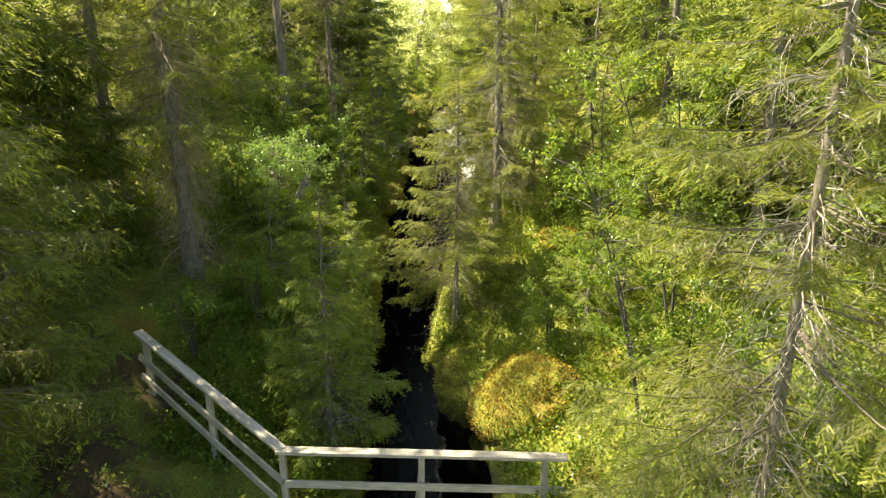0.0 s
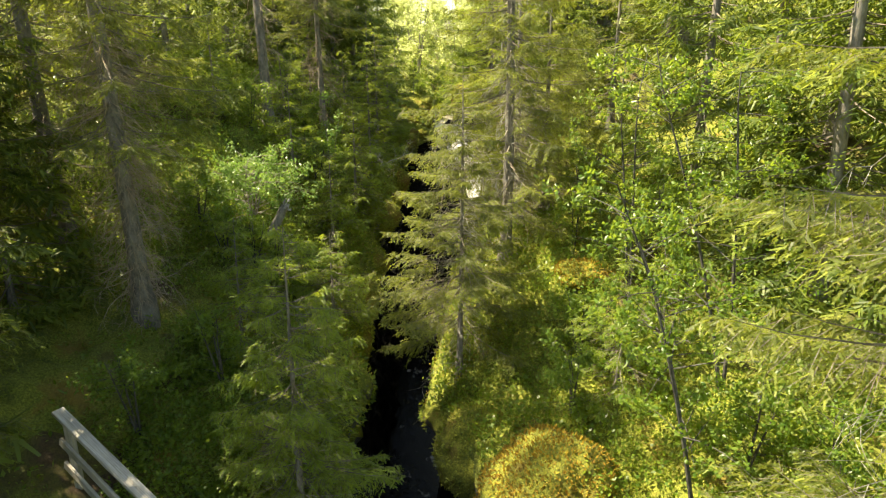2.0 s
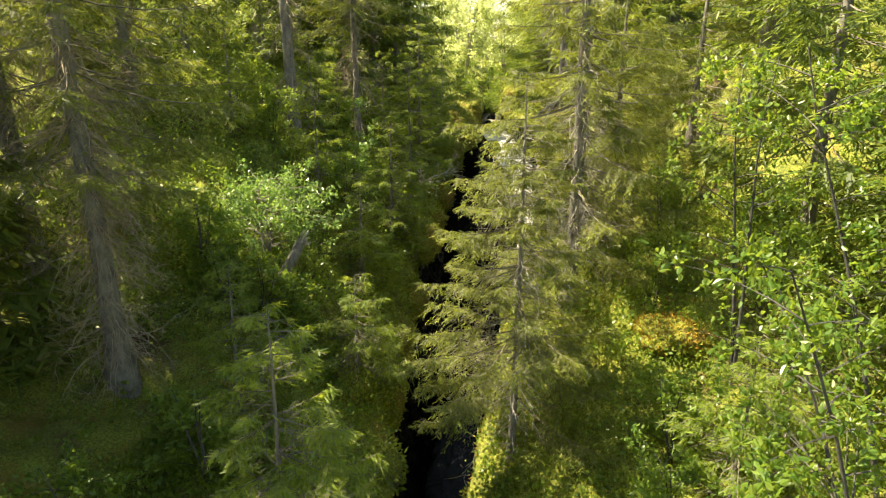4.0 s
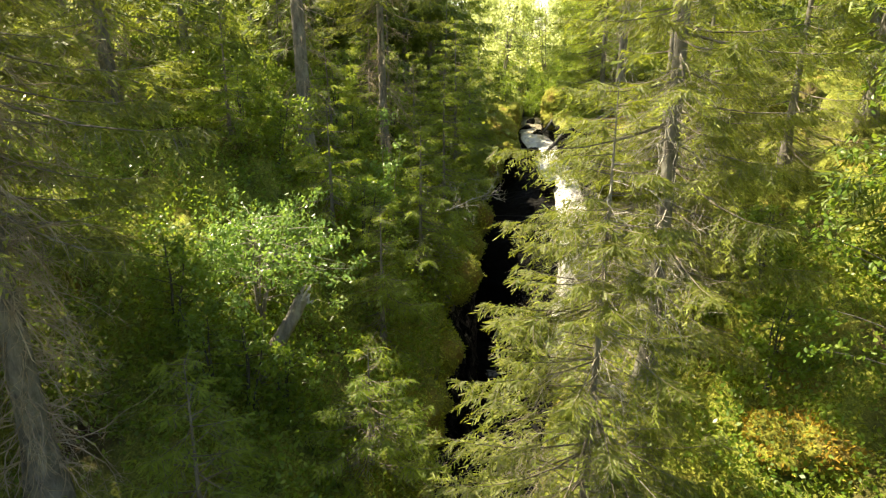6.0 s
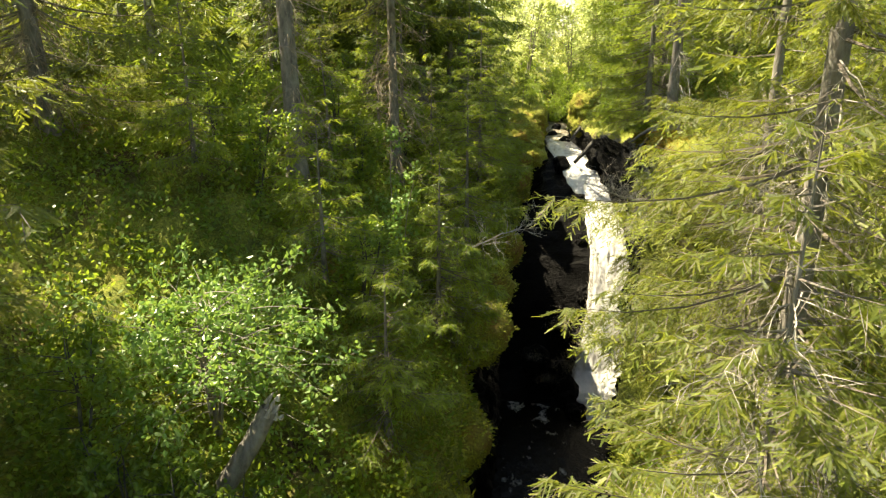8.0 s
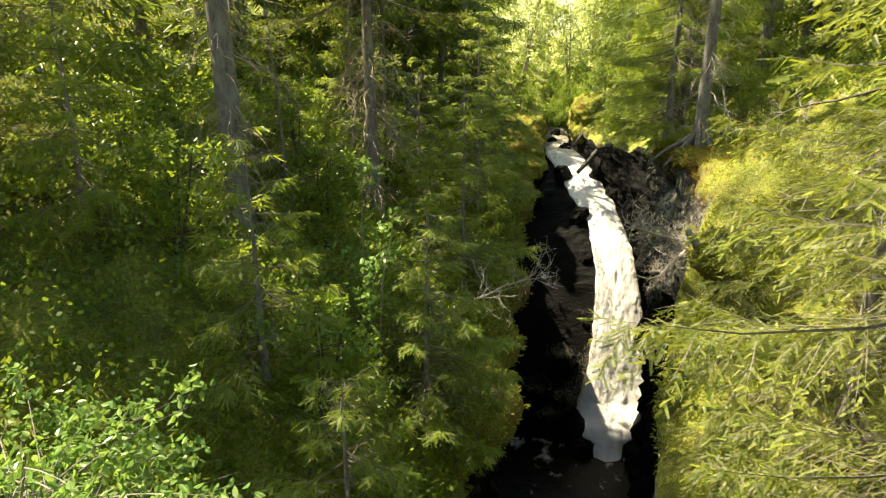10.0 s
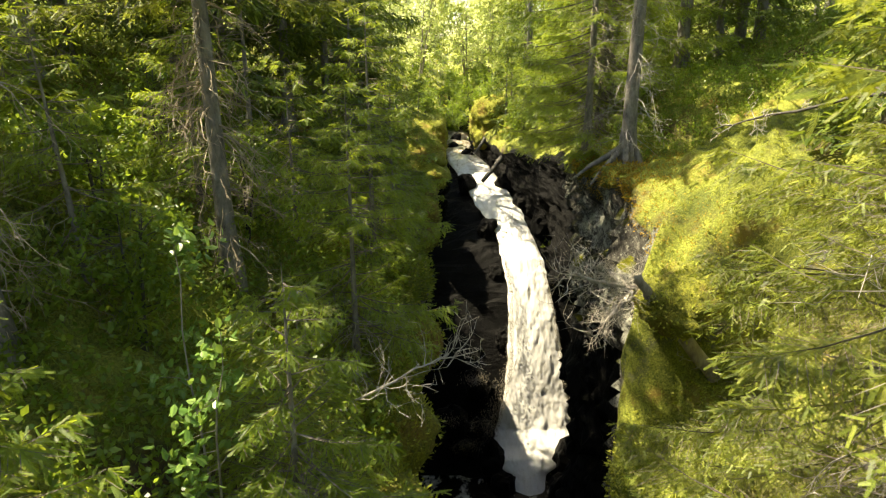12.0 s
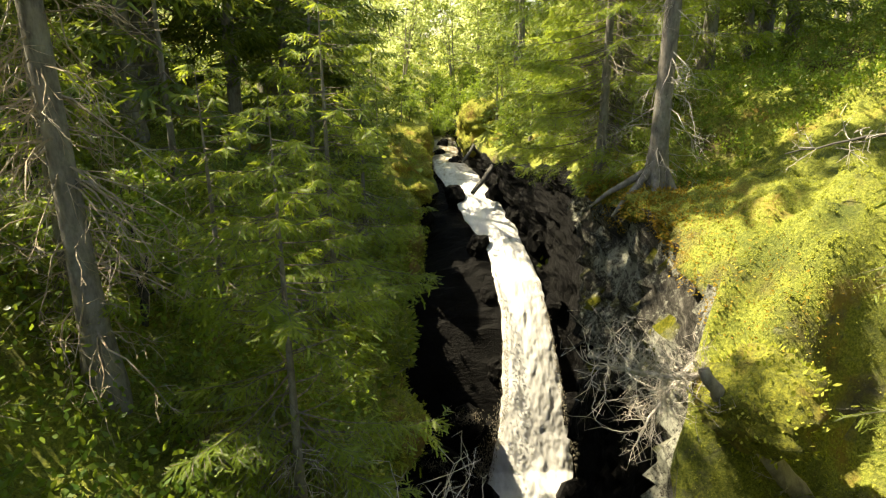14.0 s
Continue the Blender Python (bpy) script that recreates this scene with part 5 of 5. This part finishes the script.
def stick(name, label, category, pts, radii, material, twigs=0, seed=0, twig_len=0.5, sides=8, wobble=0.012):
    rng = np.random.default_rng(seed)
    ob = new(name)
    base = np.array(pts[0], float)
    ob.location = base
    pts = np.array(pts, float) - base
    t = np.linspace(0, len(pts) - 1, 5 * (len(pts) - 1) + 1)
    line = np.stack([np.interp(t, np.arange(len(pts)), pts[:, c]) for c in range(3)], 1) + wobble * rng.normal(0, 1, (len(t), 3))
    acc = Acc()
    acc.tube(line, np.interp(t, np.arange(len(radii)), radii), sides)
    part("stem", acc, material, ob, smooth=True)
    if twigs:
        tw = Acc()
        way = unit(line[-1] - line[0])
        for _ in range(twigs):
            i = rng.integers(len(line) // 4, len(line))
            d = unit(way + rng.normal(0, 0.75, 3))
            ln = twig_len * rng.uniform(0.3, 1)
            heading, pts_t = d, [line[i]]
            for _ in range(6):
                heading = unit(heading + rng.normal(0, 0.33, 3))
                pts_t.append(pts_t[-1] + heading * ln / 6)
            tl = np.array(pts_t)
            tw.tube(tl, 0.0048 * np.linspace(1.2, 0.35, 7), 4)
            for _ in range(6):
                j = rng.integers(1, 7)
                e = unit(heading + rng.normal(0, 0.9, 3)) * ln * rng.uniform(0.2, 0.5)
                k = rng.normal(0, 0.1, 3) * ln
                tw.tube(np.stack([tl[j], tl[j] + e * 0.4 + k * 0.5, tl[j] + e * 0.75 + k, tl[j] + e]), [0.003, 0.0026, 0.002, 0.0011], 3)
        tagged(part("brushwood", tw, TWIG, ob), kind="stuff")
    return tagged(ob, label, category)


for i, (x, y, z, s) in enumerate([(2.2, 25.9, 9.6, 0.4), (2.15, 27.0, 9.55, 0.45), (2.0, 28.4, 9.45, 0.45), (2.1, 29.8, 9.2, 0.4)]):
    lump("mossy_boulder", "rust-brown moss cushion overhanging the rock wall", "boulder", x, y, z, (s, s * 1.3, s * 0.6), 110 + i, MOSS, 0.4, 4, tuft=RUSTTUFT)
snag = stick("snag", "broken leaning snag with splintered pale top", "dead tree", [(-3.9, 14.55, 7.6), (-3.55, 14.75, 8.25), (-3.22, 14.95, 8.85)], [0.10, 0.095, 0.085], BARK, sides=10, wobble=0.006)
rng = np.random.default_rng(5)
splinters = Acc()
for _ in range(16):
    off, way = rng.normal(0, 0.045, 3), unit(np.array([0.45, 0.25, 0.85]) + rng.normal(0, 0.12, 3))
    root, reach = np.array([0.67, 0.39, 1.22]) + off, rng.uniform(0.05, 0.13)
    splinters.tube(np.stack([root, root + way * reach * 0.6, root + way * reach]), [0.028, 0.018, 0.003], 5)
part("splinters", splinters, TWIG, snag, "pale splintered wood")
stick("dead_branch", "bare grey dead branch reaching over the gorge", "branch", [(-2.7, 21.2, 8.15), (-2.2, 21.4, 8.35), (-1.6, 21.6, 8.6), (-1.2, 21.7, 8.7)], [0.018, 0.015, 0.011, 0.005], TWIG, 22, 5, 0.6)
stick("dead_branch", "bare grey dead branch reaching over the gorge", "branch", [(-2.7, 20.0, 7.6), (-2.2, 20.1, 7.75), (-1.8, 20.1, 7.7)], [0.022, 0.018, 0.008], TWIG, 12, 15, 0.5)
stick("dead_branch", "bare tangle of dead roots jutting from the rock ledge", "branch", [(1.9, 23.7, 8.75), (1.3, 23.3, 8.85), (0.75, 23.1, 9.0), (0.3, 23.0, 9.15)], [0.05, 0.04, 0.025, 0.01], TWIG, 70, 6, 0.7)
stick("dead_branch", "bare tangle of dead roots jutting from the rock ledge", "branch", [(1.9, 24.3, 8.7), (1.3, 23.8, 8.5), (0.9, 23.5, 8.2)], [0.04, 0.03, 0.012], TWIG, 50, 16, 0.7)
stick("dead_branch", "dark bare branch reaching over the mossy ledge", "branch", [(4.85, 21.85, 11.7), (3.7, 23.4, 11.3), (3.1, 24.2, 11.0), (2.62, 24.75, 10.75)], [0.028, 0.022, 0.016, 0.006], DARKBARK, 14, 27, 0.4)
stick("fallen_log", "pale dead log lying down the mossy ledge", "log", [(1.1, 22.85, 9.2), (1.35, 22.85, 8.85), (1.75, 22.9, 8.4), (2.3, 22.9, 7.75)], [0.05, 0.07, 0.09, 0.10], DEADWOOD, 10, 17, 0.35)
stick("fallen_log", "bare log wedged across the top of the falls", "log", [(2.9, 44.6, 8.6), (1.7, 43.1, 7.4), (0.64, 42.0, 6.35)], [0.13, 0.115, 0.085], DARKBARK, 8, 7, 0.5)
stick("fallen_log", "thin log leaning over the top of the falls", "log", [(2.0, 47.6, 8.6), (1.2, 46.6, 7.7), (0.5, 45.6, 6.9)], [0.10, 0.09, 0.06], DARKBARK, 5, 8, 0.4)
stick("fallen_log", "short broken log above the dark rocks", "log", [(3.6, 42.0, 8.3), (3.0, 41.2, 7.6), (2.5, 40.6, 7.0)], [0.09, 0.08, 0.06], DARKBARK, 4, 9, 0.4)
